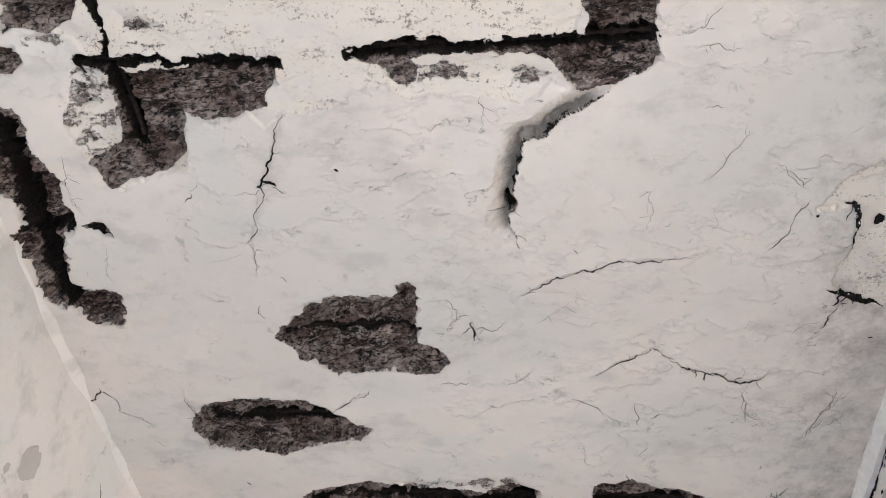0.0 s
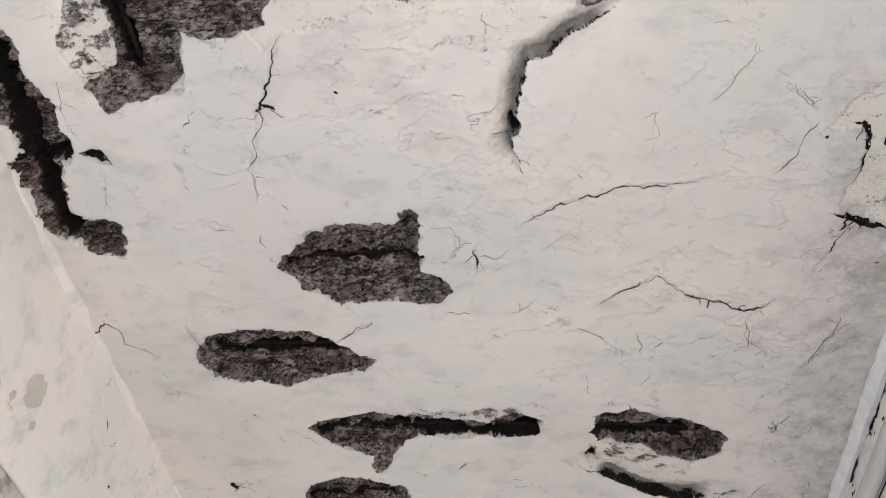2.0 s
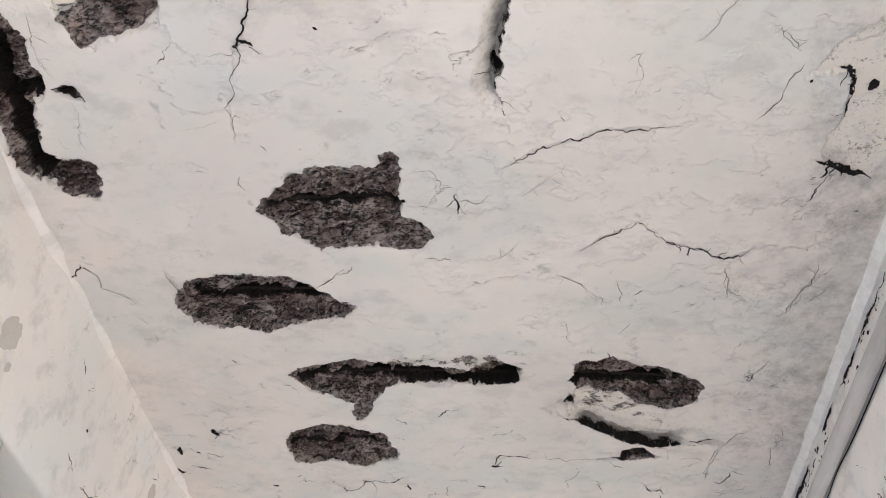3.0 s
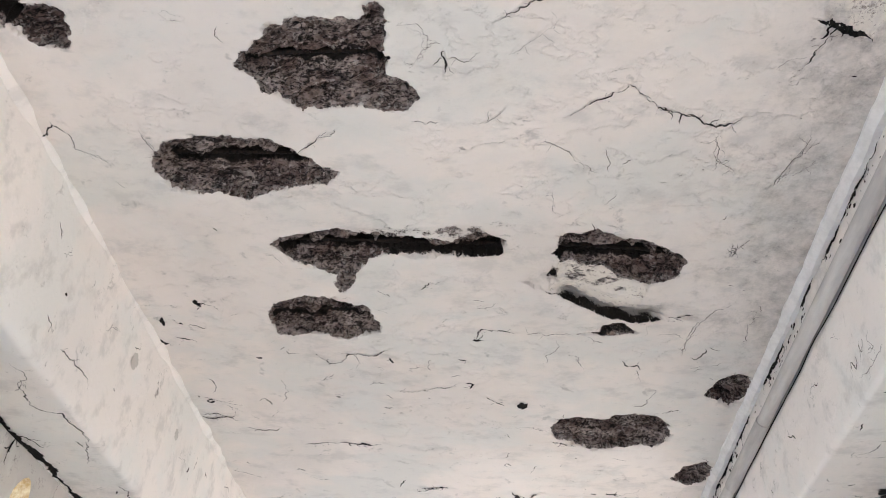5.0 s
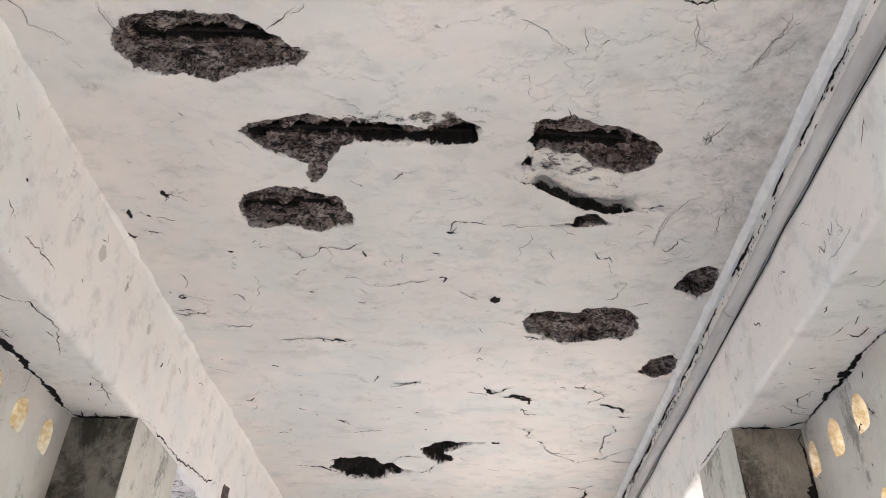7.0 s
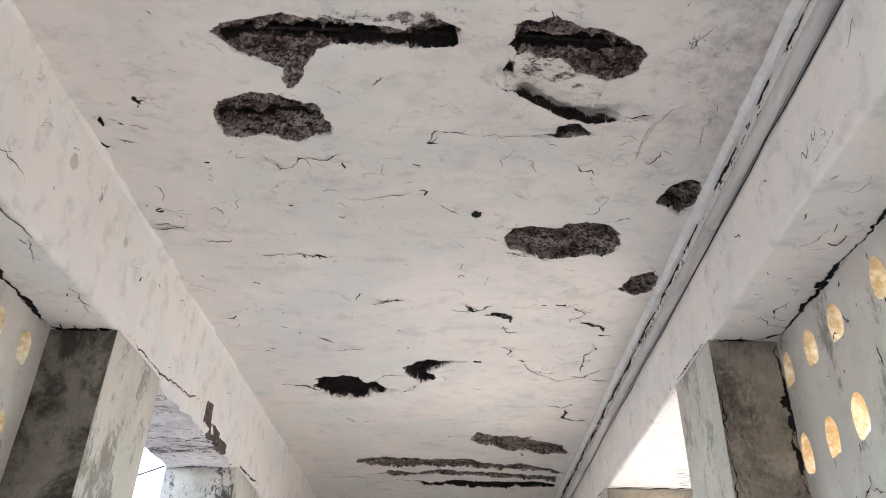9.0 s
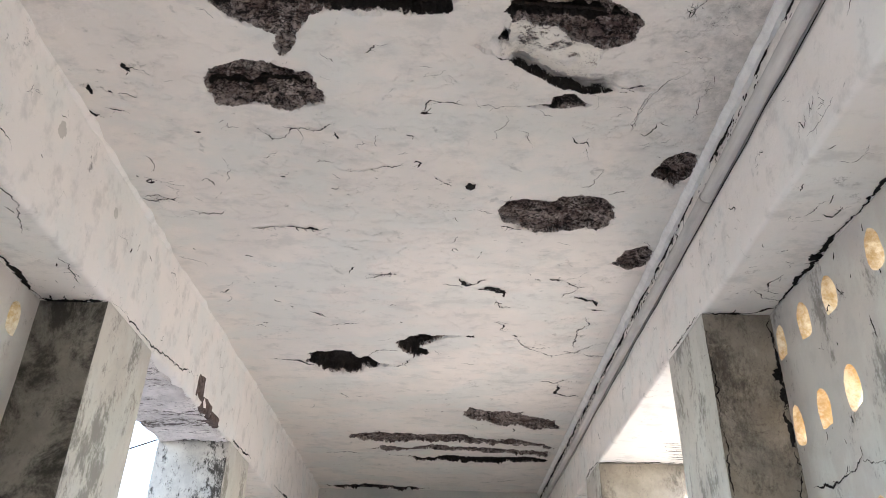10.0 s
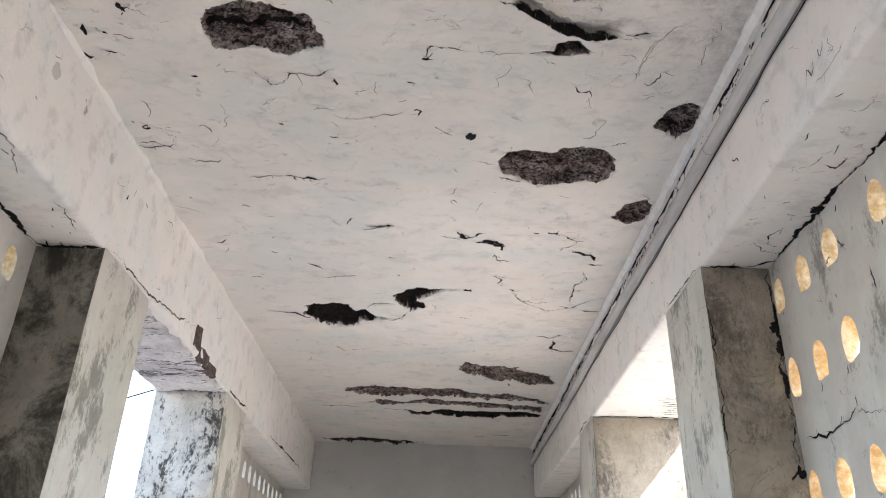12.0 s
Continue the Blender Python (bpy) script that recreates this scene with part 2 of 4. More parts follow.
crack(0.004, [(0.426, 2.152), (0.438, 2.211)])
crack(0.005, [(0.906, 2.28), (0.931, 2.326), (0.94, 2.254)])
crack(0.004, [(0.087, 4.325), (0.2, 4.345)])
crack(0.022, [(0.181, 4.251), (0.215, 4.33), (0.263, 4.327), (0.308, 4.27), (0.334, 4.268)])
crack(0.04, [(0.288, 4.381), (0.38, 4.388), (0.465, 4.432)])
crack(0.016, [(0.406, 4.531), (0.43, 4.621), (0.498, 4.624)])
crack(0.014, [(0.409, 4.823), (0.478, 4.885), (0.454, 4.947), (0.492, 4.971)])
crack(0.012, [(0.533, 5.03), (0.58, 5.054)])
crack(0.008, [(0.6, 5.145), (0.644, 5.208), (0.743, 5.248), (0.809, 5.223)])
crack(0.012, [(0.607, 4.244), (0.639, 4.255)])
crack(0.014, [(0.684, 4.232), (0.75, 4.254)])
crack(0.009, [(0.767, 4.26), (0.85, 4.322), (0.849, 4.378)])
crack(0.018, [(0.853, 4.442), (0.915, 4.474), (0.967, 4.492), (1.004, 4.565)])
crack(0.018, [(0.979, 4.613), (1.059, 4.623)])
crack(0.007, [(0.958, 4.725), (1.003, 4.821), (0.951, 4.936), (0.955, 5.07), (0.959, 5.211)])
crack(0.008, [(0.901, 5.284), (0.982, 5.308), (1.092, 5.172)])
crack(0.008, [(1.074, 5.35), (1.185, 5.362)])
crack(0.014, [(0.928, 5.895), (1.001, 5.817)])
crack(0.018, [(0.952, 5.917), (0.951, 6.131), (1.035, 6.189), (1.146, 6.192)])
crack(0.018, [(-1.106, 5.519), (-0.95, 5.548), (-0.842, 5.636)])
crack(0.006, [(-0.439, 5.454), (-0.371, 5.337), (-0.215, 5.325)])
crack(0.008, [(-0.271, 5.642), (-0.186, 5.581), (-0.135, 5.481)])
crack(0.024, [(0.24, 5.053), (0.296, 5.076)])
crack(0.012, [(-0.725, 6.222), (-0.66, 6.322)])
crack(0.012, [(-1.069, 7.987), (-0.893, 7.925), (-0.702, 7.985)])
crack(0.014, [(-0.45, 8.018), (-0.113, 8.149)])
crack(0.014, [(0.506, 9.088), (0.631, 9.044)])
crack(0.014, [(0.694, 9.036), (0.879, 8.984)])
crack(0.008, [(-0.324, 4.231), (-0.165, 4.208)])
crack(0.007, [(-0.728, 4.726), (-0.647, 4.776)])
crack(0.006, [(-1.06, 4.906), (-1.024, 4.903)])
crack(0.012, [(0.134, 3.927), (0.169, 3.942)])
crack(0.01, [(-1.237, 3.963), (-1.224, 3.98)])
crack(0.005, [(0.554, 5.056), (0.647, 5.236), (0.817, 5.372), (0.982, 5.308), (1.185, 5.362)])
crack(0.006, [(-1.280, 3.359), (-1.250, 3.344)])
crack(0.004, [(-1.330, 3.527), (-1.242, 3.504), (-1.164, 3.486)])
crack(0.003, [(-1.204, 3.385), (-1.143, 3.417), (-1.168, 3.500)])
crack(0.005, [(-0.728, 4.726), (-0.643, 4.801)])
crack(0.005, [(-0.649, 4.926), (-0.446, 4.886)])
crack(0.0022, [(-0.146, 1.371), (-0.107, 1.408), (-0.096, 1.463), (-0.148, 1.518), (-0.171, 1.491)])
crack(0.0026, [(0.858, 2.907), (0.870, 2.791), (0.896, 2.699), (0.936, 2.628), (0.996, 2.594)])
crack(0.0026, [(1.096, 2.846), (1.084, 2.752), (1.099, 2.698), (1.081, 2.628)])
crack(0.004, [(0.909, 2.306), (0.947, 2.278), (0.975, 2.233)])
crack(0.003, [(0.917, 2.255), (0.955, 2.335)])
crack(0.002, [(0.282, 2.002), (0.301, 2.103)])
crack(0.0026, [(0.766, 1.771), (0.802, 1.890), (0.850, 1.948)])
crack(0.0026, [(0.981, 1.989), (1.037, 1.863), (1.081, 1.803)])
crack(0.0022, [(1.037, 1.863), (1.046, 1.778)])
crack(0.0022, [(1.009, 1.951), (1.092, 1.889)])
crack(0.0018, [(0.583, 1.020), (0.639, 0.951), (0.693, 0.892)])
crack(0.0018, [(0.522, 0.625), (0.591, 0.566)])
crack(0.0018, [(0.751, 0.974), (0.847, 1.061)])
crack(0.0022, [(0.525, 0.665), (0.582, 0.660), (0.637, 0.678)])
crack(0.002, [(1.028, 1.913), (0.988, 1.982)])
crack(0.0025, [(-1.019, 1.737), (-1.005, 1.838)])
crack(0.0025, [(-0.676, 1.370), (-0.675, 1.425)])
crack(0.006, [(-0.374, 0.928), (-0.360, 0.934)])
crack(0.0025, [(0.253, 1.214), (0.263, 1.230)])
crack(0.004, [(-1.285, 3.325), (-1.144, 3.382)])
crack(0.003, [(-1.320, 3.468), (-1.239, 3.515)])
crack(0.004, [(-0.698, 3.157), (-0.626, 3.106)])
crack(0.003, [(-0.410, 3.259), (-0.377, 3.303)])
crack(0.004, [(-0.200, 2.514), (-0.125, 2.483)])
crack(0.003, [(0.010, 2.632), (0.102, 2.593)])
crack(0.0035, [(-1.345, 4.054), (-1.199, 4.146)])
crack(0.005, [(-0.347, 4.285), (-0.248, 4.247), (-0.176, 4.211)])
BARS.append([(-0.959, 0.596), (-0.465, 0.63)])
BARS.append([(-0.887, 0.445), (-0.881, 0.583), (-0.877, 0.814)])
BARS.append([(-0.295, 0.619), (0.446, 0.629)])
BARS.append([(-0.62, 1.491), (-0.452, 1.486), (-0.213, 1.488)])
BARS.append([(-0.958, 1.860), (-0.539, 1.868)])
BARS.append([(-1.246, 0.765), (-1.269, 0.908), (-1.273, 1.056), (-1.27, 1.154), (-1.292, 1.321)])
BARS.append([(-1.31, 1.061), (-1.159, 1.071)])
BARS.append([(-0.673, 2.28), (0.102, 2.305)])
BARS.append([(0.323, 2.308), (0.724, 2.342)])
BARS.append([(-0.791, 2.697), (-0.425, 2.693)])
CURL = [(0.354, 0.743), (0.314, 0.784), (0.232, 0.824), (0.175, 0.874), (0.133, 0.879), (0.108, 0.958), (0.094, 1.042), (0.079, 1.103), (0.105, 1.206)]


# ---- material helpers ----
class Mat:
    """A node material with a few shorthands."""

    def __init__(self, name):
        self.mat = bpy.data.materials.new(name)
        self.mat.use_nodes = True
        self.tree = self.mat.node_tree
        self.bsdf = self.tree.nodes["Principled BSDF"]
        self.co = self.add("ShaderNodeTexCoord").outputs["Object"]

    def add(self, kind, **inputs):
        node = self.tree.nodes.new(kind)
        for key, value in inputs.items():
            self.put(node.inputs[key.replace("_", " ")], value)
        return node

    def put(self, socket, value):
        if isinstance(value, bpy.types.NodeSocket):
            self.tree.links.new(value, socket)
        else:
            socket.default_value = value

    def noise(self, scale, detail=6.0, rough=0.6, stretch=(1, 1, 1), warp=0.0):
        at = self.add("ShaderNodeMapping", Vector=self.co, Scale=stretch).outputs[0]
        return self.add("ShaderNodeTexNoise", Vector=at, Scale=scale, Detail=detail, Roughness=rough, Distortion=warp).outputs["Fac"]

    def cells(self, scale, feature, stretch=(1, 1, 1), warp=0.0, warp_scale=20.0):
        at = self.add("ShaderNodeMapping", Vector=self.co, Scale=stretch).outputs[0]
        if warp:
            bend = self.add("ShaderNodeTexNoise", Vector=at, Scale=warp_scale, Detail=5.0, Roughness=0.65).outputs["Color"]
            shift = self.add("ShaderNodeVectorMath")
            shift.operation = "MULTIPLY_ADD"
            self.put(shift.inputs[0], bend)
            shift.inputs[1].default_value = (warp, warp, warp)
            self.put(shift.inputs[2], at)
            at = shift.outputs[0]
        node = self.add("ShaderNodeTexVoronoi", Vector=at, Scale=scale)
        node.feature = feature
        return node.outputs["Distance"] if feature == "DISTANCE_TO_EDGE" else node.outputs["Color"]

    def grey(self, color):
        return self.add("ShaderNodeRGBToBW", Color=color).outputs[0]

    def ramp(self, fac, low, high):
        """Smooth step from low to high; falling where low is the larger."""
        if low > high:
            return self.math("SUBTRACT", 1.0, self.ramp(fac, high, low))
        node = self.add("ShaderNodeMapRange", Value=fac)
        node.interpolation_type = "SMOOTHSTEP"
        node.inputs["From Min"].default_value, node.inputs["From Max"].default_value = low, high
        return node.outputs[0]

    def math(self, op, a, b=0.0, c=0.0):
        node = self.add("ShaderNodeMath")
        node.operation = op
        for i, v in enumerate((a, b, c)):
            self.put(node.inputs[i], v)
        return node.outputs[0]

    def mix(self, fac, a, b):
        node = self.add("ShaderNodeMix")
        node.data_type = "RGBA"
        for i, v in ((0, fac), (6, a), (7, b)):
            self.put(node.inputs[i], (*v, 1) if isinstance(v, tuple) and len(v) == 3 else v)
        return node.outputs[2]

    def value(self, fac, a, b):
        node = self.add("ShaderNodeMix")
        for i, v in ((0, fac), (2, a), (3, b)):
            self.put(node.inputs[i], v)
        return node.outputs[0]

    def attr(self, name):
        node = self.add("ShaderNodeAttribute")
        node.attribute_name = name
        return node.outputs["Fac"]

    def bump(self, height, strength, distance):
        node = self.add("ShaderNodeBump", Height=height, Strength=strength, Distance=distance)
        self.put(self.bsdf.inputs["Normal"], node.outputs[0])
        return node

    def finish(self, color, rough):
        self.put(self.bsdf.inputs["Base Color"], (*color, 1) if isinstance(color, tuple) else color)
        self.put(self.bsdf.inputs["Roughness"], rough)
        self.bsdf.inputs["Specular IOR Level"].default_value = 0.25
        return self.mat


def limewash(m, warm=(0.80, 0.73, 0.68), grey=(0.63, 0.585, 0.55), cool=(0.665, 0.665, 0.635)):
    """Aged limewash: warm white with greyed clouds, bluish older coats with flaked edges, scuffs and pits."""
    clouds = m.ramp(m.noise(1.3, 6, 0.65), 0.40, 0.60)
    c = m.mix(m.math("MULTIPLY", clouds, 0.40), warm, grey)
    coats = m.noise(1.9, 8, 0.60, (0.85, 1.2, 1), 0.2)
    c = m.mix(m.math("MULTIPLY", m.ramp(coats, 0.45, 0.60), 0.55), c, cool)
    # soft grey smears drawn out along the trowel's way
    smear = m.ramp(m.noise(8, 7, 0.66, (0.75, 1.2, 1)), 0.50, 0.68)
    c = m.mix(m.math("MULTIPLY", smear, 0.36), c, (0.45, 0.43, 0.41))
    blot = m.ramp(m.noise(11, 6, 0.62, (1, 1, 1), 0.3), 0.63, 0.72)
    c = m.mix(m.math("MULTIPLY", blot, 0.48), c, (0.34, 0.32, 0.305))
    speck = m.ramp(m.noise(120, 5, 0.7), 0.60, 0.72)
    c = m.mix(m.math("MULTIPLY", speck, 0.13), c, (0.34, 0.32, 0.30))
    # broken rims of thin flakes, in patches
    patch = m.ramp(m.noise(1.7, 4, 0.6), 0.46, 0.60)
    flakes = m.noise(5.5, 8, 0.60, (0.8, 1.2, 1))
    rim = m.math("SUBTRACT", 1.0, m.ramp(m.math("ABSOLUTE", m.math("SUBTRACT", flakes, 0.55)), 0.0, 0.005))
    rim = m.math("MULTIPLY", m.math("MULTIPLY", rim, patch), m.ramp(m.noise(14, 4, 0.6), 0.53, 0.60))
    c = m.mix(m.math("MULTIPLY", rim, 0.55), c, (0.16, 0.145, 0.135))
    pits = m.math("MULTIPLY", m.ramp(m.noise(34, 9, 0.78, (0.6, 1.2, 1), 0.2), 0.645, 0.675), m.ramp(m.noise(2.6, 4, 0.6), 0.50, 0.60))
    c = m.mix(m.math("MULTIPLY", pits, 0.65), c, (0.15, 0.135, 0.125))
    relief = m.math("ADD", m.math("MULTIPLY", m.noise(20, 5, 0.55, (0.5, 1.2, 1)), 0.35), m.math("MULTIPLY", m.ramp(flakes, 0.50, 0.56), 0.16))
    return c, m.math("SUBTRACT", relief, m.math("ADD", m.math("MULTIPLY", pits, 0.4), m.math("MULTIPLY", rim, 0.25)))


def ceiling_material():
    m = Mat("ceiling_limewash")
    c, wash = limewash(m)
    ragged = m.math("SUBTRACT", m.noise(75, 9, 0.8), 0.5)
    clump = m.math("SUBTRACT", m.noise(17, 6, 0.68, (0.8, 1.2, 1)), 0.5)
    # damp, rougher plaster along the pipe, mixed with painted beam shade and lifted-coat shade
    damp_shade = m.math("ADD", m.attr("damp_shade"), m.math("MULTIPLY", m.math("SUBTRACT", m.noise(9, 9, 0.75), 0.5), 2.2))
    c = m.mix(m.math("MULTIPLY", m.ramp(damp_shade, 0.35, 1.35), 0.85), c, (0.23, 0.215, 0.20))
    # lost finish coat: creamy, gritty undercoat
    coat = m.ramp(m.math("ADD", m.attr("coat"), m.math("MULTIPLY", ragged, 0.014)), -0.001, 0.0015)
    grit = m.mix(m.ramp(m.math("ADD", m.noise(95, 8, 0.8), m.math("MULTIPLY", clump, 0.6)), 0.55, 0.66), (0.76, 0.70, 0.63), (0.27, 0.225, 0.20))
    c = m.mix(m.math("MULTIPLY", coat, m.ramp(m.noise(7, 6, 0.7), 0.36, 0.52)), c, grit)
    # bare mortar and concrete
    bare = m.ramp(m.math("ADD", m.attr("bare"), m.math("ADD", m.math("MULTIPLY", ragged, 0.014), m.math("MULTIPLY", clump, 0.020))), -0.0008, 0.0010)
    fine = m.noise(64, 4, 0.62, (0.8, 1.15, 1))
    mid = m.noise(24, 5, 0.62, (0.65, 1.3, 1))
    wide = m.noise(6.5, 5, 0.62, (0.8, 1.3, 1))
    level = m.math("ADD", fine, mid)
    stone = m.mix(m.ramp(wide, 0.40, 0.60), (0.15, 0.104, 0.094), (0.37, 0.30, 0.275))
    # Soft light barely shades the relief: crevice darks and raised lights are painted in.
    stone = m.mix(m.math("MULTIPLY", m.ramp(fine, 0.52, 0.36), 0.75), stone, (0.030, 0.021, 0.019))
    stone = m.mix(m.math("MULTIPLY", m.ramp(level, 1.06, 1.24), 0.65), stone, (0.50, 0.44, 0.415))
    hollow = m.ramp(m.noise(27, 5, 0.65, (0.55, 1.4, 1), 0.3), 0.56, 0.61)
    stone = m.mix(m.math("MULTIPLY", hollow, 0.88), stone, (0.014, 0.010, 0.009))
    tint = m.ramp(m.noise(5, 5, 0.65, (1, 1, 1), 0.8), 0.50, 0.66)
    stone = m.mix(m.math("MULTIPLY", tint, 0.30), stone, (0.20, 0.125, 0.09))
    crevice_shades = []
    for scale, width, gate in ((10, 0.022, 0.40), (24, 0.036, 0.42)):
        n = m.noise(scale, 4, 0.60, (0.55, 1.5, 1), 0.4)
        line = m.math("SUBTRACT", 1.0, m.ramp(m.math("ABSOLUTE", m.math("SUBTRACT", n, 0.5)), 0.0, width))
        crevice_shades.append(m.math("MULTIPLY", line, m.ramp(m.noise(scale * 0.7, 4, 0.6), gate, gate + 0.06)))
    crevice_shade = m.math("MAXIMUM", crevice_shades[0], crevice_shades[1])
    stone = m.mix(m.math("MULTIPLY", crevice_shade, 0.92), stone, (0.010, 0.007, 0.006))
    left = m.ramp(m.math("ADD", m.noise(10, 8, 0.75), m.math("MULTIPLY", ragged, 0.35)), 0.61, 0.66)
    stone = m.mix(m.math("MULTIPLY", left, 0.7), stone, (0.50, 0.455, 0.43))
    # crumbs of plaster still sticking along the rim
    crumbs = m.math("MULTIPLY", m.math("SUBTRACT", 1.0, m.ramp(m.attr("bare"), 0.002, 0.020)), m.ramp(m.noise(80, 8, 0.78), 0.48, 0.58))
    stone = m.mix(m.math("MULTIPLY", crumbs, 0.65), stone, (0.46, 0.415, 0.39))
    # Rust stain, and the shade of deep slots and voids, put into near-black colour.
    rust_shade = m.ramp(m.math("ADD", m.attr("rust_shade"), m.math("ADD", m.math("MULTIPLY", ragged, 0.9), m.math("MULTIPLY", clump, 0.7))), 0.24, 0.50)
    stone = m.mix(m.math("MULTIPLY", rust_shade, 0.97), stone, (0.009, 0.006, 0.005))
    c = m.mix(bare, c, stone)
    relief = m.value(bare, m.math("MULTIPLY", wash, 0.60), m.math("MULTIPLY", m.math("SUBTRACT", level, m.math("MULTIPLY", crevice_shade, 0.5)), 0.5))
    m.bump(relief, 1.0, 0.02)
    return m.finish(c, m.value(bare, 0.82, 0.95))


def wall_material(name, streaks=0.0, **tones):
    m = Mat(name)
    c, wash = limewash(m, **tones)
    mould = m.ramp(m.math("ADD", m.noise(3.2, 9, 0.74), m.math("MULTIPLY", m.noise(55, 7, 0.8), 0.40)), 0.84, 0.92)
    c = m.mix(m.math("MULTIPLY", mould, 0.70), c, (0.10, 0.09, 0.08))
    if streaks:
        pale = m.ramp(m.noise(4, 8, 0.62, (1, 1, 0.5)), 0.50, 0.60)
        c = m.mix(m.math("MULTIPLY", pale, 0.5), c, (0.64, 0.635, 0.59))
        runs = m.math("ADD", m.noise(4.5, 8, 0.70, (1, 1, 0.5)), m.math("MULTIPLY", m.noise(50, 7, 0.8, (1, 1, 0.6)), 0.45))
        c = m.mix(m.math("MULTIPLY", m.ramp(runs, 0.83 - streaks, 0.95 - streaks), 0.65), c, (0.13, 0.118, 0.10))
    m.bump(m.math("ADD", m.math("MULTIPLY", wash, 0.5), m.math("MULTIPLY", m.noise(8, 5, 0.6), 0.4)), 0.8, 0.012)
    return m.finish(c, 0.85)


def stained_material(name, clean, dirty, low, high, stretch=(1, 1, 0.6), grain=0.45):
    """Bare cement plaster under crisp black mould, with paler scoured places."""
    m = Mat(name)
    base = m.mix(m.ramp(m.noise(3, 8, 0.7), 0.35, 0.65), clean, tuple(v * 0.68 for v in clean))
    fine = m.noise(48, 9, 0.8, stretch)
    n = m.math("ADD", m.noise(3.0, 9, 0.72, stretch, 0.5), m.math("MULTIPLY", m.math("SUBTRACT", fine, 0.5), grain))
    c = m.mix(m.math("MULTIPLY", m.ramp(n, low, high), 0.94), base, dirty)
    c = m.mix(m.math("MULTIPLY", m.ramp(m.noise(22, 9, 0.75, stretch, 0.6), 0.60, 0.66), 0.45), c, dirty)
    c = m.mix(m.math("MULTIPLY", m.ramp(m.noise(9, 9, 0.75, (1, 1, 0.8), 0.7), 0.60, 0.68), 0.40), c, tuple(min(0.8, v * 1.25) for v in clean))
    edge = m.noise(6, 9, 0.7, (1, 1, 0.7), 0.8)
    rim = m.math("SUBTRACT", 1.0, m.ramp(m.math("ABSOLUTE", m.math("SUBTRACT", edge, 0.52)), 0.0, 0.006))
    c = m.mix(m.math("MULTIPLY", m.math("MULTIPLY", rim, m.ramp(m.noise(5, 3, 0.6), 0.48, 0.56)), 0.6), c, dirty)
    m.bump(m.math("ADD", m.math("ADD", m.noise(14, 8, 0.7), m.math("MULTIPLY", fine, 0.4)), m.math("MULTIPLY", m.ramp(edge, 0.50, 0.54), 0.3)), 0.8, 0.010)
    return m.finish(c, 0.9)


def simple_material(name, a, b, scale, rough, bump=0.004, stretch=(1, 1, 1), metal=0.0):
    m = Mat(name)
    n = m.noise(scale, 8, 0.7, stretch)
    m.bump(n, 0.7, bump)
    m.bsdf.inputs["Metallic"].default_value = metal
    return m.finish(m.mix(m.ramp(n, 0.35, 0.68), a, b), rough)


M_CEIL = ceiling_material()
M_BEAM = wall_material("beam_limewash", warm=(0.86, 0.805, 0.765), grey=(0.74, 0.70, 0.67), cool=(0.76, 0.765, 0.74))
M_PIER = wall_material("pier_limewash", 0.10, warm=(0.62, 0.585, 0.535), grey=(0.44, 0.41, 0.37), cool=(0.54, 0.55, 0.515))
M_SCREEN = wall_material("screen_limewash", 0.03, warm=(0.60, 0.555, 0.515), grey=(0.48, 0.445, 0.415), cool=(0.52, 0.50, 0.475))
M_DARK_PIER = stained_material("mouldy_plaster", (0.27, 0.25, 0.215), (0.036, 0.033, 0.028), 0.42, 0.60, (1, 1, 0.85), 0.22)
M_TAN_PIER = stained_material("damp_plaster", (0.36, 0.315, 0.26), (0.075, 0.063, 0.052), 0.47, 0.68)
M_PALE_PIER = stained_material("flaking_plaster", (0.68, 0.645, 0.60), (0.045, 0.040, 0.036), 0.49, 0.57, (1, 1, 0.6), 0.55)
M_SOFFIT = stained_material("flaked_soffit", (0.78, 0.72, 0.70), (0.08, 0.06, 0.055), 0.56, 0.63, (0.35, 1.7, 1), 0.9)
M_BRICK = simple_material("broken_brick", (0.07, 0.05, 0.045), (0.18, 0.135, 0.12), 30, 0.95, 0.01)
M_REVEAL = simple_material("ochre_clay_reveal", (0.58, 0.40, 0.19), (0.86, 0.78, 0.62), 22, 0.9, 0.012)
# Far reveals: the bright sky beyond the openings put into a pale colour.
M_PALE_REVEAL = simple_material("sky_pale_reveal", (0.70, 0.66, 0.58), (0.85, 0.83, 0.79), 16, 0.9)
# Crack dirt; also colours the painted shade lines beside the pipe.
M_CRACK_SHADE = simple_material("crack_dirt_and_shade", (0.006, 0.005, 0.005), (0.018, 0.015, 0.014), 120, 0.95, 0.001)
M_HAIR = simple_material("hairline_dirt", (0.05, 0.042, 0.038), (0.26, 0.235, 0.215), 60, 0.95, 0.001)
M_RUST = simple_material("rusted_steel", (0.007, 0.005, 0.005), (0.030, 0.019, 0.015), 70, 0.9, 0.004)
M_LIP = simple_material("fresh_lime", (0.86, 0.84, 0.82), (0.74, 0.72, 0.70), 18, 0.85, 0.006)
M_PIPE = simple_material("painted_pipe", (0.60, 0.57, 0.545), (0.42, 0.40, 0.385), 9, 0.55, 0.002, (1, 0.15, 1))
M_END = wall_material("end_wall_limewash", warm=(0.52, 0.50, 0.475), grey=(0.42, 0.405, 0.385), cool=(0.43, 0.44, 0.42))
M_FLOOR = simple_material("cement_floor", (0.37, 0.35, 0.33), (0.47, 0.445, 0.42), 5, 0.85)
M_GROUND = simple_material("dry_earth", (0.25, 0.225, 0.195), (0.33, 0.295, 0.255), 1.5, 0.95, 0.02)
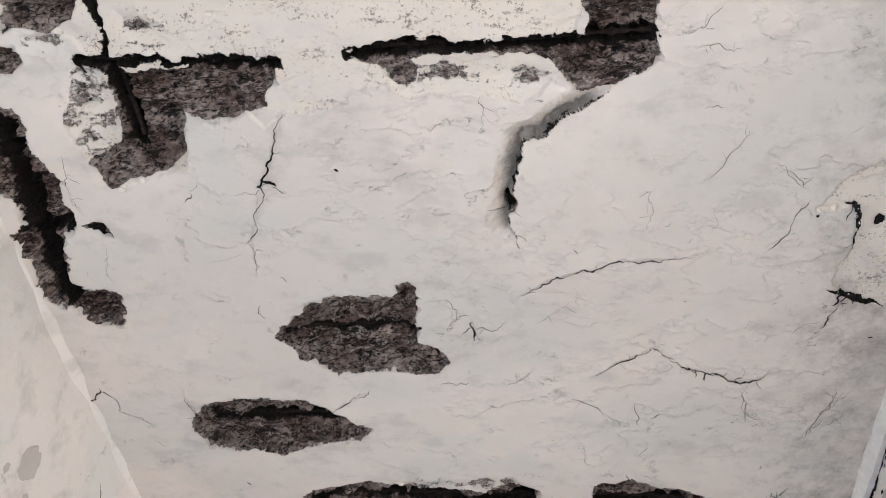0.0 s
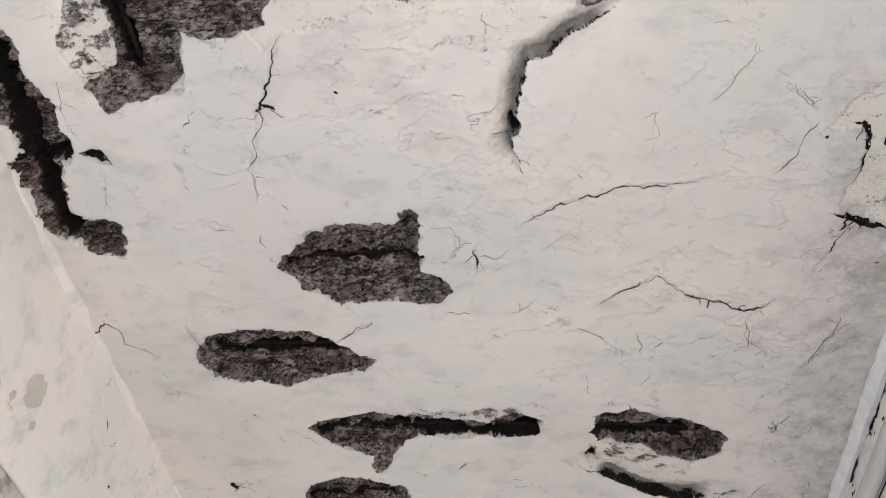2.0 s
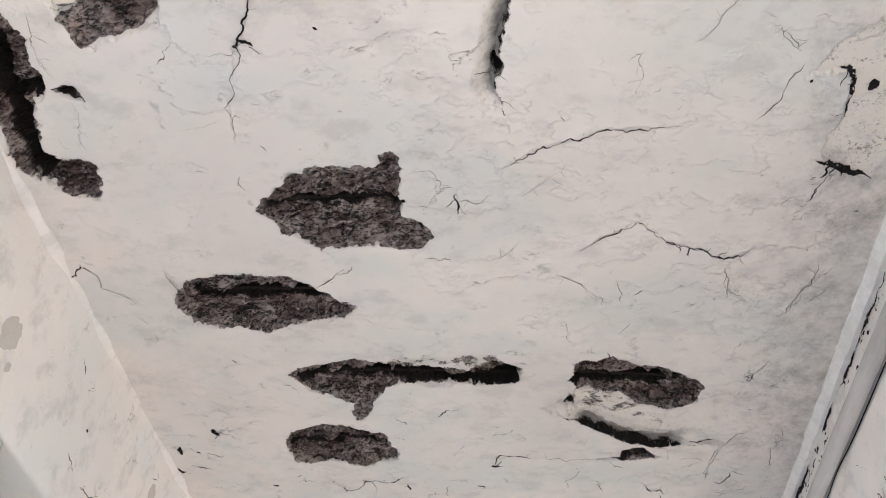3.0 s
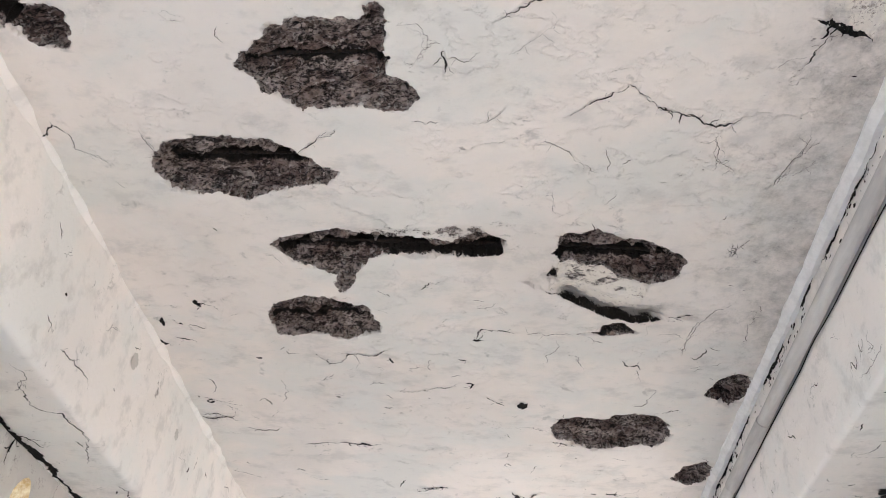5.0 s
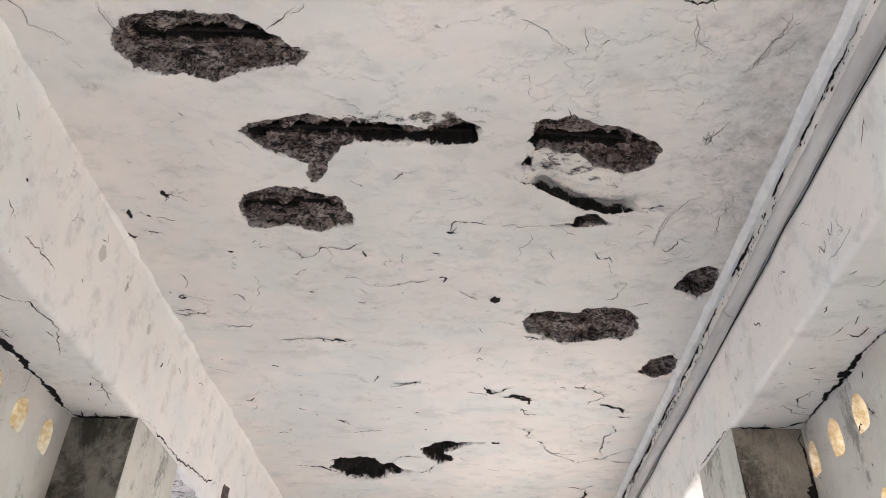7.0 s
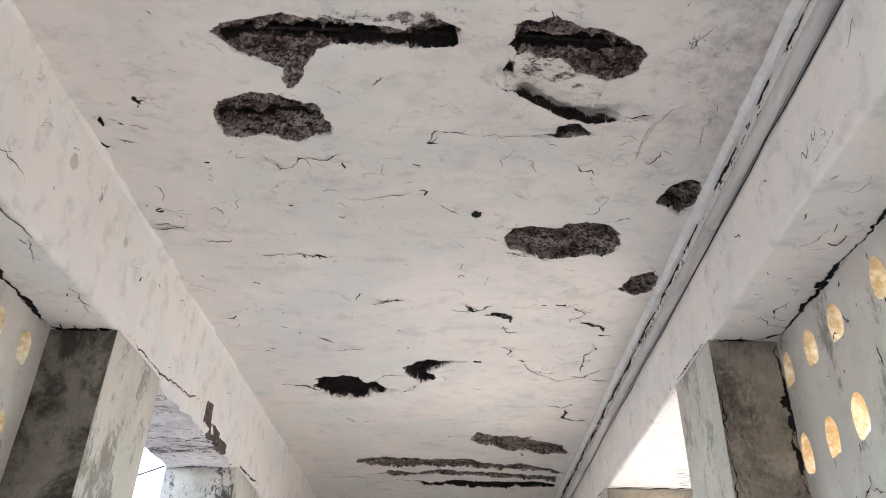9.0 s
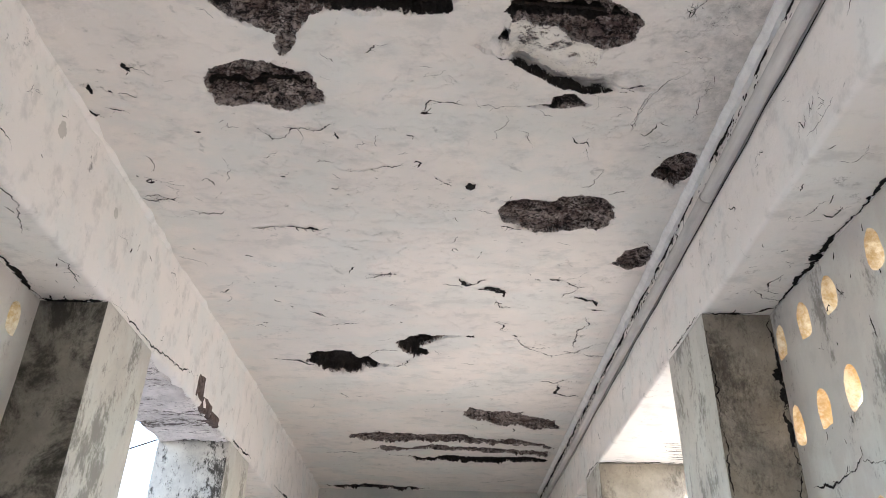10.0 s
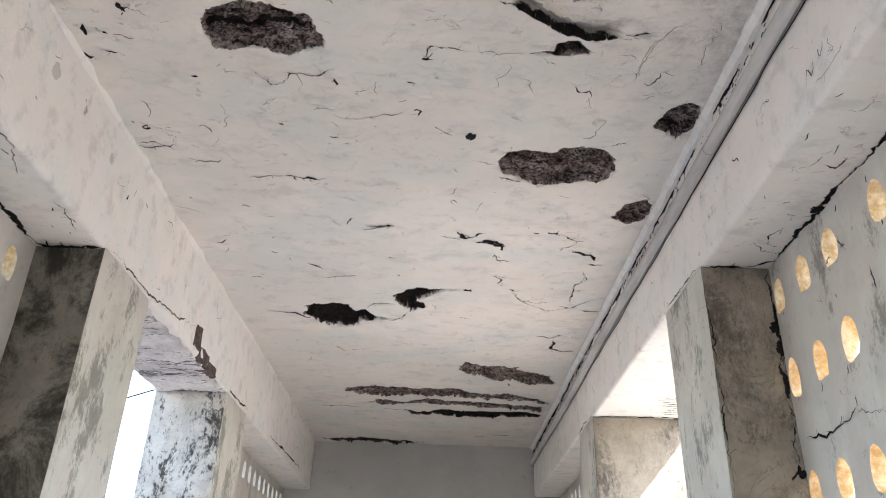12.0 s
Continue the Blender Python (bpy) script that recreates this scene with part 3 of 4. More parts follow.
M_ROOF = simple_material("roof_concrete", (0.32, 0.30, 0.28), (0.42, 0.40, 0.37), 4, 0.9)


# ---- numeric noise ----
TABLE = np.random.RandomState(7).rand(256, 256)


def lattice(x, y):
    xi, yi = np.floor(x).astype(int), np.floor(y).astype(int)
    fx, fy = x - xi, y - yi
    fx, fy = fx * fx * (3 - 2 * fx), fy * fy * (3 - 2 * fy)
    a, b = TABLE[xi % 256, yi % 256], TABLE[(xi + 1) % 256, yi % 256]
    c, d = TABLE[xi % 256, (yi + 1) % 256], TABLE[(xi + 1) % 256, (yi + 1) % 256]
    return (a + (b - a) * fx) * (1 - fy) + (c + (d - c) * fx) * fy - 0.5


def fractal(x, y, scale, octaves=4, gain=0.55, shift=0.0):
    total, amp = 0.0, 1.0
    for i in range(octaves):
        total = total + amp * lattice(x * scale + 17.3 * i + shift, y * scale - 9.1 * i + shift)
        scale, amp = scale * 2.03, amp * gain
    return total


def step(a, b, v):
    v = np.clip((v - a) / (b - a), 0, 1)
    return v * v * (3 - 2 * v)


def line_distance(px, py, line, closed=False):
    """Distance to a polyline, and on which side of its nearest stretch the point lies (right of its way: positive)."""
    best, side = np.full(px.shape, 1e9), np.zeros(px.shape)
    ends = list(zip(line, line[1:] + line[:1] if closed else line[1:]))
    for (ax, ay), (bx, by) in ends:
        dx, dy = bx - ax, by - ay
        u = np.clip(((px - ax) * dx + (py - ay) * dy) / (dx * dx + dy * dy + 1e-12), 0, 1)
        d = np.hypot(px - ax - u * dx, py - ay - u * dy)
        near = d < best
        best = np.where(near, d, best)
        side = np.where(near, np.sign((px - ax) * dy - (py - ay) * dx), side)
    return best, side


def inside(px, py, ring):
    odd = np.zeros(px.shape, bool)
    for (ax, ay), (bx, by) in zip(ring, ring[1:] + ring[:1]):
        cross = (ay > py) != (by > py)
        odd ^= cross & (px < (bx - ax) * (py - ay) / (by - ay + 1e-12) + ax)
    return odd


# ---- ceiling: one relief with its broken-out places ----
def near_line(px, py, line, reach):
    xs, ys = [p[0] for p in line], [p[1] for p in line]
    return np.where((px > min(xs) - reach) & (px < max(xs) + reach) & (py > min(ys) - reach) & (py < max(ys) + reach))


def ceiling_field(px, py):
    """Height above the ceiling's plane, how far inside a bare patch or a lost coat each point lies, the rust round the
    bars with the painted shade of deep voids, and the damp with painted shade.
    """
    h = 0.010 * fractal(px, py, 2.2, 3) + 0.0042 * fractal(px * 0.5, py, 8, 4, shift=5)
    bare, coat, rust_shade = np.full(px.shape, -0.05), np.full(px.shape, -0.05), np.zeros(px.shape)
    fx, fy = 0.011 * fractal(px, py, 34, 4, 0.70, 3.3), 0.011 * fractal(px, py, 34, 4, 0.70, 8.8)
    wx = px + 0.016 * fractal(px, py, 15, 2, 0.6, 3.3) + fx
    wy = py + 0.016 * fractal(px, py, 15, 2, 0.6, 8.8) + fy
    lumps = fractal(px * 0.75, py * 1.2, 26, 5, 0.64, 1.7)
    ridges = 0.35 - np.abs(fractal(px * 0.55, py * 1.3, 20, 4, 0.6, 9.9)) * 2
    layer = fractal(px, py, 8, 3, 0.6, 2.2)
    for name, depth, ring in SPALLS:
        if name == "flap_slot":
            continue
        sel = near_line(px, py, ring, 0.06)
        if not len(sel[0]):
            continue
        # small places keep their shape, large ones fray
        fray = min(1.0, 4 * min(max(p[k] for p in ring) - min(p[k] for p in ring) for k in (0, 1)))
        sx, sy = px[sel] + fray * (wx[sel] - px[sel]), py[sel] + fray * (wy[sel] - py[sel])
        if name.startswith(("far", "deep")):
            sx = sx + 0.07 * fractal(px[sel], py[sel], 7, 4, 0.62, 6.1)
            sy = sy + 0.07 * fractal(px[sel], py[sel], 7, 4, 0.62, 1.9)
        d, _ = line_distance(sx, sy, ring, True)
        d = np.where(inside(sx, sy, ring), d, -d)
        rim = step(0.0, 0.005, d)
        if name.startswith(("coat", "flake")):
            h[sel] += depth * rim
            coat[sel] = np.maximum(coat[sel], np.clip(d, -0.05, 0.05))
        elif name.startswith("speckle"):
            h[sel] += depth * step(-0.01, 0.03, d)
            bare[sel] = np.maximum(bare[sel], np.clip(d * 0.15 - 0.0035, -0.05, -0.0012))
        else:
            # plaster's thickness first, then a deeper bed behind uneven ledges
            ledge = 0.5 * step(0.010, 0.016, d + 0.04 * layer[sel]) + 0.5 * step(0.020, 0.025, d + 0.06 * lumps[sel])
            h[sel] += rim * (0.45 * depth + 0.030 * lumps[sel] + 0.018 * ridges[sel]) + (0.006 + 0.7 * depth) * ledge
            bare[sel] = np.maximum(bare[sel], np.clip(d, -0.05, 0.05))
            # the void's own shade painted over its bed
            if name in VOID_SHADE:
                rust_shade[sel] = np.maximum(rust_shade[sel], VOID_SHADE[name] * step(-0.002, 0.012, d))
    for bar, girth in zip(BARS, GIRTHS):
        sel = near_line(px, py, bar, 0.06)
        if not len(sel[0]):
            continue
        d, _ = line_distance(wx[sel], wy[sel], bar)
        strip = girth * 0.75 - d - 0.004 + 0.018 * lumps[sel]
        bare[sel] = np.maximum(bare[sel], np.clip(strip, -0.05, 0.05))
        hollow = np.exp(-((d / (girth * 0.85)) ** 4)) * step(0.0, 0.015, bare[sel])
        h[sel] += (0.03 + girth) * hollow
        rust_shade[sel] = np.maximum(rust_shade[sel], np.exp(-((d / girth) ** 4)) * np.maximum(0.7, 1.1 + 0.9 * lumps[sel]))
    # greyer towards the pipe: damp plaster and the beam's shade in one colour
    damp_shade = 0.75 * step(0.5, 1.2, px) * (1 - step(2.0, 4.6, py))
    # delaminated coats: the surface climbs to a sharp broken edge
    for line, width, rise, way, mouth in ((CURL, 0.060, 0.070, -1, 0.005), (FLAP, 0.13, 0.065, 1, 0.009)):
        d, side = line_distance(px + fx, py + fy, line)
        ends = step(0, 0.12, np.hypot(px - line[-1][0], py - line[-1][1])) * step(0, 0.10, np.hypot(px - line[0][0], py - line[0][1]))
        near = side * way > 0
        h += np.where(near, rise * (1 - np.clip(d / width, 0, 1)) ** 1.4 * step(0.0, 0.011, d), 0) * ends
        gape = mouth * ends * np.clip(0.9 + 1.3 * fractal(px, py, 5, 3, 0.5, 4.4), 0.45, 1.4)
        cleft = np.where(near, np.minimum(d, gape - d), -d)
        bare[:] = np.maximum(bare, np.clip(cleft, -0.05, 0.05))
        # the slot's dark void is painted, since the relief has no undercut
        rust_shade[:] = np.maximum(rust_shade, step(-0.004, 0.002, cleft))
        # grey bare plaster and the recess's shade, painted stronger towards the edge
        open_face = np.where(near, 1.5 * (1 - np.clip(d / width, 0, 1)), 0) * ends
        damp_shade = np.maximum(damp_shade, open_face)
    # along the longer cracks one side has sagged a little
    for width, line in CRACKS:
        if math.dist(line[0], line[-1]) < 0.07:
            continue
        sel = near_line(px, py, line, 0.05)
        if len(sel[0]):
            d, side = line_distance(px[sel] + fx[sel], py[sel] + fy[sel], line)
            h[sel] -= np.where(side > 0, 0.0045 * min(1.0, width / 0.006) * (1 - np.clip(d / 0.04, 0, 1)) ** 2, 0)
    return h, bare, coat, rust_shade, damp_shade


FLAP = [dict((s[0], s[2]) for s in SPALLS)["flap_slot"][i] for i in (0, 9, 8, 7, 6, 5)]
GIRTHS = (0.022, 0.022, 0.024, 0.013, 0.022, 0.036, 0.016, 0.030, 0.030, 0.017)
# How strongly painted void shade blackens each broken-out place.
VOID_SHADE = {"deep_a": 0.7, "deep_b": 0.6, "lower_slot": 0.45, "edge_slot": 1.0, "curl_hole": 1.0, "nub": 0.9, "pipe_knock_a": 0.28, "pipe_knock_b": 0.28, "beam_edge": 0.22, "square_end": 0.16, "far_a": 0.22, "far_b": 0.26, "far_c": 0.45, "far_d": 0.32, "far_e": 0.6, "kidney": 0.16}


def jagged(points, pitch, amount, rnd):
    """The line broken up by moving midpoints sideways, down to the pitch."""
    line = list(points)
    while max(math.dist(a, b) for a, b in zip(line, line[1:])) > pitch:
        finer = [line[0]]
        for (ax, ay), (bx, by) in zip(line, line[1:]):
            if math.dist((ax, ay), (bx, by)) > pitch:
                k, u = rnd.gauss(0, amount) * min(1.0, 0.045 / math.dist((ax, ay), (bx, by))), rnd.uniform(0.38, 0.62)
                finer.append((ax + (bx - ax) * u - (by - ay) * k, ay + (by - ay) * u + (bx - ax) * k))
            finer.append((bx, by))
        line = finer
    return line


def crack_strip(points, width, verts, faces, place, wander=1.0, branches=True):
    """A jagged tapering strip along the line, with hairline branches; place(u, v) lifts it to the surface."""
    rnd = random.Random(int(abs(points[0][0] * 7919 + points[0][1] * 104729) * 1000))
    line = jagged(points, 0.0065, 0.13 * wander, rnd)
    n, first = len(line), len(verts)
    swell = rnd.uniform(0.6, 1.0)
    for i, (x, y) in enumerate(line):
        x0, y0 = line[max(0, i - 1)]
        x1, y1 = line[min(n - 1, i + 1)]
        size = math.hypot(x1 - x0, y1 - y0) or 1
        nx, ny = -(y1 - y0) / size, (x1 - x0) / size
        if wander:
            swell = min(1.25, max(0.22, swell + rnd.gauss(0, 0.16)))
        ease = min(1, 0.08 + 4.5 * i / n, 0.08 + 4.5 * (n - 1 - i) / n)
        a, b = (width * swell * ease * rnd.uniform(0.35, 0.65) for _ in range(2))
        verts += [place(x + nx * a, y + ny * a), place(x - nx * b, y - ny * b)]
        if i:
            k = first + 2 * i
            faces.append((k - 2, k - 1, k + 1, k))
    if branches and wander and n > 9:
        for _ in range(min(4, n // 9)):
            i = rnd.randrange(2, n - 2)
            (x, y), (x1, y1) = line[i], line[i + 1]
            turn = math.atan2(y1 - y, x1 - x) + rnd.choice((-1, 1)) * rnd.uniform(0.4, 1.3)
            size = rnd.uniform(0.012, 0.045) * (1 + 12 * width)
            end = (x + size * math.cos(turn), y + size * math.sin(turn))
            crack_strip([(x, y), end], max(0.0011, width * rnd.uniform(0.18, 0.35)), verts, faces, place, wander, False)


def stuff_mesh(name, verts, faces, material):
    me = bpy.data.meshes.new(name)
    me.from_pydata(verts, [], faces)
    me.materials.append(material)
    return new(name, me)


def build_ceiling():
    near, y = list(np.arange(Y_BACK, 0.3, 0.25)), 0.3
    while y < 3.05:
        near.append(y)
        y += 0.0033
    far = [y - 0.006]
    while far[-1] < Y_END:
        far.append(far[-1] + min(0.015, 0.0042 + (far[-1] - 3.0) * 0.0022))
    sheets, count = [], 0
    for ys, pitch in ((near, 0.0033), (far, 0.006)):
        px, py = np.meshgrid(np.arange(XL - 0.03, XR + 0.031, pitch), np.array(ys))
        h, *fields = ceiling_field(px, py)
        rows, cols = px.shape
        i = (np.arange(rows - 1)[:, None] * cols + np.arange(cols - 1)[None, :]).ravel() + count
        sheets.append((np.stack([px, py, CEIL + h], -1).reshape(-1, 3), np.stack([i, i + cols, i + cols + 1, i + 1], -1), [f.ravel() for f in fields]))
        count += rows * cols
    verts, quads = (np.concatenate([sheet[k] for sheet in sheets]) for k in (0, 1))
    bare, coat, rust_shade, damp_shade = (np.concatenate([sheet[2][k] for sheet in sheets]) for k in range(4))
    # cracks lie in the same mesh
    cv, cf, thin = [], [], []

    def on_ceiling(x, y):
        return x, y, None

    for width, points in CRACKS:
        crack_strip(points, width * (0.85 if width < 0.004 else 1.1), cv, cf, on_ceiling)
        thin += [width < 0.004] * (len(cf) - len(thin))
    rnd = random.Random(5)
    for _ in range(140):
        y = rnd.choice((rnd.uniform(0.6, 2.6), rnd.uniform(2.5, 5.6), rnd.uniform(2.6, 4.6), rnd.uniform(3.0, 7.5)))
        x = rnd.uniform(XL + 0.1, XR - 0.12)
        a = rnd.gauss(0, 0.4)
        size = rnd.choice((0.006, 0.01, 0.016, 0.026, 0.04))
        pts = [(x, y)]
        for _ in range(rnd.randint(2, 4)):
            a += rnd.gauss(0, 0.6)
            pts.append((pts[-1][0] + size * math.cos(a), pts[-1][1] + size * math.sin(a) * 1.3))
        crack_strip(pts, rnd.choice((0.001, 0.0014, 0.002, 0.004)) * (0.6 + y / 4), cv, cf, on_ceiling, 1.0, False)
        thin += [y < 4.0] * (len(cf) - len(thin))
    cx, cy = np.array([v[0] for v in cv]), np.array([v[1] for v in cv])
    cz = CEIL + ceiling_field(cx, cy)[0] - 0.0035
    base = len(verts)
    verts = np.concatenate([verts, np.stack([cx, cy, cz], -1)])
    quads = np.concatenate([quads, np.array(cf) + base])
    me = bpy.data.meshes.new("ceiling")
    me.vertices.add(len(verts))
    me.vertices.foreach_set("co", verts.astype(np.float32).ravel())
    me.loops.add(len(quads) * 4)
    me.loops.foreach_set("vertex_index", quads.astype(np.int32).ravel())
    me.polygons.add(len(quads))
    me.polygons.foreach_set("loop_start", np.arange(0, len(quads) * 4, 4, dtype=np.int32))
    index = np.zeros(len(quads), np.int32)
    index[-len(cf):] = 1 + np.array(thin, np.int32)
    me.update(calc_edges=True)
    me.polygons.foreach_set("material_index", index)
    me.polygons.foreach_set("use_smooth", np.ones(len(quads), bool))
    for name, field in (("bare", bare), ("coat", coat), ("rust_shade", rust_shade), ("damp_shade", damp_shade)):
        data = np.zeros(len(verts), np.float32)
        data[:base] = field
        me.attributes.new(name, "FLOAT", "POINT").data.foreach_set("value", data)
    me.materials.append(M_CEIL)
    me.materials.append(M_CRACK_SHADE)
    me.materials.append(M_HAIR)
    return tagged(new("ceiling", me), "cracked whitewashed ceiling with spalled plaster and bare concrete", "ceiling", kind="structure")


ceiling = build_ceiling()


# ---- solid pieces ----
def sway(p):
    return noise.noise(Vector(p) * 2.3) + 0.5 * noise.noise(Vector(p) * 4.1)


def rough_block(x0, x1, y0, y1, z0, z1, amp=0.006, edge=0.012, grain=0.12):
    """A plastered block with soft edges and an uneven face."""
    bm = bmesh.new()
    bmesh.ops.create_cube(bm, size=1, matrix=Matrix.LocRotScale(((x0 + x1) / 2, (y0 + y1) / 2, (z0 + z1) / 2), None, (x1 - x0, y1 - y0, z1 - z0)))
    if edge:
        bmesh.ops.bevel(bm, geom=bm.edges[:], offset=edge, segments=2, affect="EDGES", profile=0.6)
    for axis, (a, b) in enumerate(((x0, x1), (y0, y1), (z0, z1))):
        n = int((b - a) / grain)
        for i in range(1, n):
            at, no = [0, 0, 0], [0, 0, 0]
            at[axis], no[axis] = a + (b - a) * i / n, 1
            bmesh.ops.bisect_plane(bm, geom=bm.verts[:] + bm.edges[:] + bm.faces[:], plane_co=at, plane_no=no)
    bm.normal_update()
    for v in bm.verts:
        v.co += v.normal * amp * sway(v.co)
    for f in bm.faces:
        f.smooth = True
    return bm


def part(name, bm, material, parent=None, label=""):
    me = bpy.data.meshes.new(name)
    bm.to_mesh(me)
    bm.free()
    for m in material if isinstance(material, (list, tuple)) else [material]:
        me.materials.append(m)
    ob = new(name, me)
    ob.parent = parent
    return tagged(ob, label)


tagged(part("beam_left", rough_block(XL_OUT, XL, Y_BACK, Y_END, SOFFIT, 3.37, 0.010, 0.02), M_BEAM), "whitewashed concrete beam with hairline cracks", "beam", kind="structure")
tagged(part("beam_right", rough_block(XR, XR_OUT, Y_BACK, Y_END, SOFFIT, 3.37, 0.010, 0.02), M_BEAM), "whitewashed concrete beam under a pipe", "beam", kind="structure")
tagged(part("roof_slab", rough_block(-2.5, 2.62, Y_BACK - 0.3, Y_END + 0.3, 3.365, 3.5, 0, 0, 1.0), M_ROOF), "plain concrete roof slab with a short overhang", "roof", kind="structure")
tagged(part("wall_end", rough_block(XL_OUT, XR_OUT, Y_END, Y_END + 0.25, -0.02, 3.37, 0.006, 0), M_END), "grey whitewashed end wall", "wall", kind="structure")
tagged(part("wall_back", rough_block(XL_OUT, XR_OUT, Y_BACK - 0.25, Y_BACK, -0.02, 3.37, 0.006, 0), M_END), "plain whitewashed wall", "wall", kind="structure")
tagged(part("floor", rough_block(XL_OUT - 0.2, XR_OUT + 0.2, Y_BACK, Y_END, -0.15, 0.0, 0, 0, 1.0), M_FLOOR), "worn cement floor", "floor", kind="structure")
bm = bmesh.new()
bmesh.ops.create_grid(bm, x_segments=40, y_segments=40, size=600, matrix=Matrix.Translation((0, 0, -0.16)))
tagged(part("ground", bm, M_GROUND), "dry pale earth", "ground", kind="structure")


def pier(x0, x1, y0, y1, face):
    """A plastered pier; its faces towards and away from the walk carry damp plaster."""
    bm = rough_block(x0, x1, y0, y1, 0.0, SOFFIT + 0.004, 0.008, 0.014)
    for f in bm.faces:
        if abs(f.normal.y) > 0.8:
            f.material_index = 1
    return tagged(part("pier", bm, [M_PIER, face]), "square plastered pier with damp black stains", "pillar", "piers of the corridor", "structure")


for i, (a, b) in enumerate(PIERS_L):
    pier(XL_OUT, XL, a, b, M_PALE_PIER if a > 5 else M_DARK_PIER)
for i, (a, b) in enumerate(PIERS_R):
    pier(XR, XR_OUT, a, b, M_TAN_PIER)


# ---- pierced screens ----
def screen(name, x0, x1, y0, y1, first_y, gap, label, reveal):
    """A wall between piers with rows of rounded openings through it. gap: after which of three the wider spacing comes (3: nowhere)."""
    bm = bmesh.new()
    rnd = random.Random(int(abs(x0 * 100)) + int(y0 * 10))
    zs = [2.49, 2.135, 1.695, 1.31, 0.93]
    centres, y, k = [], first_y, 0
    while y > y0 + 0.10:
        centres.append(y)
        k += 1
        y -= 0.335 if k % 3 == gap else 0.225
    n = 28

    def quad(pts, mat=0):
        f = bm.faces.new([bm.verts.new(p) for p in pts])
        f.material_index, f.smooth = mat, False

    def cell(cy, cz, ya, yb, za, zb):
        w, h = (0.045 if yb - cy < 0.07 else 0.054) * rnd.uniform(0.92, 1.06), 0.078 * rnd.uniform(0.94, 1.06)
        # arched above, straight flanks, a chipped flat foot
        outline = [(0.05, 1.0), (0.5, 0.86), (0.84, 0.5), (0.97, 0.0), (0.92, -0.55), (0.74, -0.93), (0.3, -1.0), (-0.3, -0.98), (-0.72, -0.96), (-0.95, -0.6), (-0.97, 0.0), (-0.85, 0.46), (-0.48, 0.84)]
        outline = [(u * rnd.uniform(0.90, 1.08), v * rnd.uniform(0.93, 1.06) + 0.10 * u * tilt) for tilt in (rnd.uniform(-1, 1),) for u, v in outline]
        ring, rect = [], []
        for k in range(n):
            a = 2 * math.pi * k / n
            c, s = math.cos(a), math.sin(a)
            reach = 1.0
            for (au, av), (bu, bv) in zip(outline, outline[1:] + outline[:1]):
                den = c * (bv - av) - s * (bu - au)
                if abs(den) > 1e-9:
                    q, e = (au * (bv - av) - av * (bu - au)) / den, (au * s - av * c) / den
                    if q > 0 and -1e-6 <= e <= 1 + 1e-6:
                        reach = q
            ring.append((cy + w * c * reach, cz + h * s * reach))
            u = max(abs(c), abs(s))
            ry, rz = c / u, s / u
            rect.append((cy + (ry * (yb - cy) if ry > 0 else ry * (cy - ya)), cz + (rz * (zb - cz) if rz > 0 else rz * (cz - za))))
        for k in range(n):
            j = (k + 1) % n
            for x in (x0, x1):
                quad([(x, *rect[k]), (x, *rect[j]), (x, *ring[j]), (x, *ring[k])])
            quad([(x0, *ring[k]), (x0, *ring[j]), (x1, *ring[j]), (x1, *ring[k])], 1)
            # rectangle corners lie between samples
            for sy, sz in ((yb, zb), (ya, zb), (ya, za), (yb, za)):
                onk = abs(rect[k][0] - sy) < 1e-9 or abs(rect[k][1] - sz) < 1e-9
                onj = abs(rect[j][0] - sy) < 1e-9 or abs(rect[j][1] - sz) < 1e-9
                diff = abs(rect[k][0] - rect[j][0]) > 1e-9 and abs(rect[k][1] - rect[j][1]) > 1e-9
                if onk and onj and diff:
                    for x in (x0, x1):
                        f = bm.faces.new([bm.verts.new((x, *rect[k])), bm.verts.new((x, sy, sz)), bm.verts.new((x, *rect[j]))])

    ys = [centres[0] + 0.06] + [(a + b) / 2 for a, b in zip(centres, centres[1:])] + [centres[-1] - 0.1]
    edges = [2.66] + [(a + b) / 2 for a, b in zip(zs, zs[1:])] + [zs[-1] - 0.19]
    for i, cy in enumerate(centres):
        for j, cz in enumerate(zs):
            cell(cy, cz, ys[i + 1], ys[i], edges[j + 1], edges[j])
    zlow, zhigh = edges[-1], edges[0]
    # solid margins
    for x in (x0, x1):
        quad([(x, y0, 0), (x, y1, 0), (x, y1, zlow), (x, y0, zlow)])
        quad([(x, ys[0], zlow), (x, y1, zlow), (x, y1, zhigh), (x, ys[0], zhigh)])
        quad([(x, y0, zlow), (x, ys[-1], zlow), (x, ys[-1], zhigh), (x, y0, zhigh)])
    bmesh.ops.remove_doubles(bm, verts=bm.verts[:], dist=0.0005)
    bmesh.ops.recalc_face_normals(bm, faces=bm.faces[:])
    return tagged(part(name, bm, [M_SCREEN, reveal]), label, "screen wall", kind="structure")


LABEL = "grey plastered screen wall pierced by rows of small rounded openings"
screen("screen_right_near", JR, JR + 0.13, 0.57, 3.49, 3.425, 0, LABEL, M_REVEAL)
screen("screen_left_near", JL - 0.13, JL, 1.89, 3.49, 3.33, 0, LABEL, M_REVEAL)
screen("screen_right_far", JR, JR + 0.13, 6.56, Y_END + 0.01, 9.45, 3, LABEL, M_PALE_REVEAL)
screen("screen_left_far", JL - 0.13, JL, 6.26, Y_END + 0.01, 9.45, 3, LABEL, M_PALE_REVEAL)


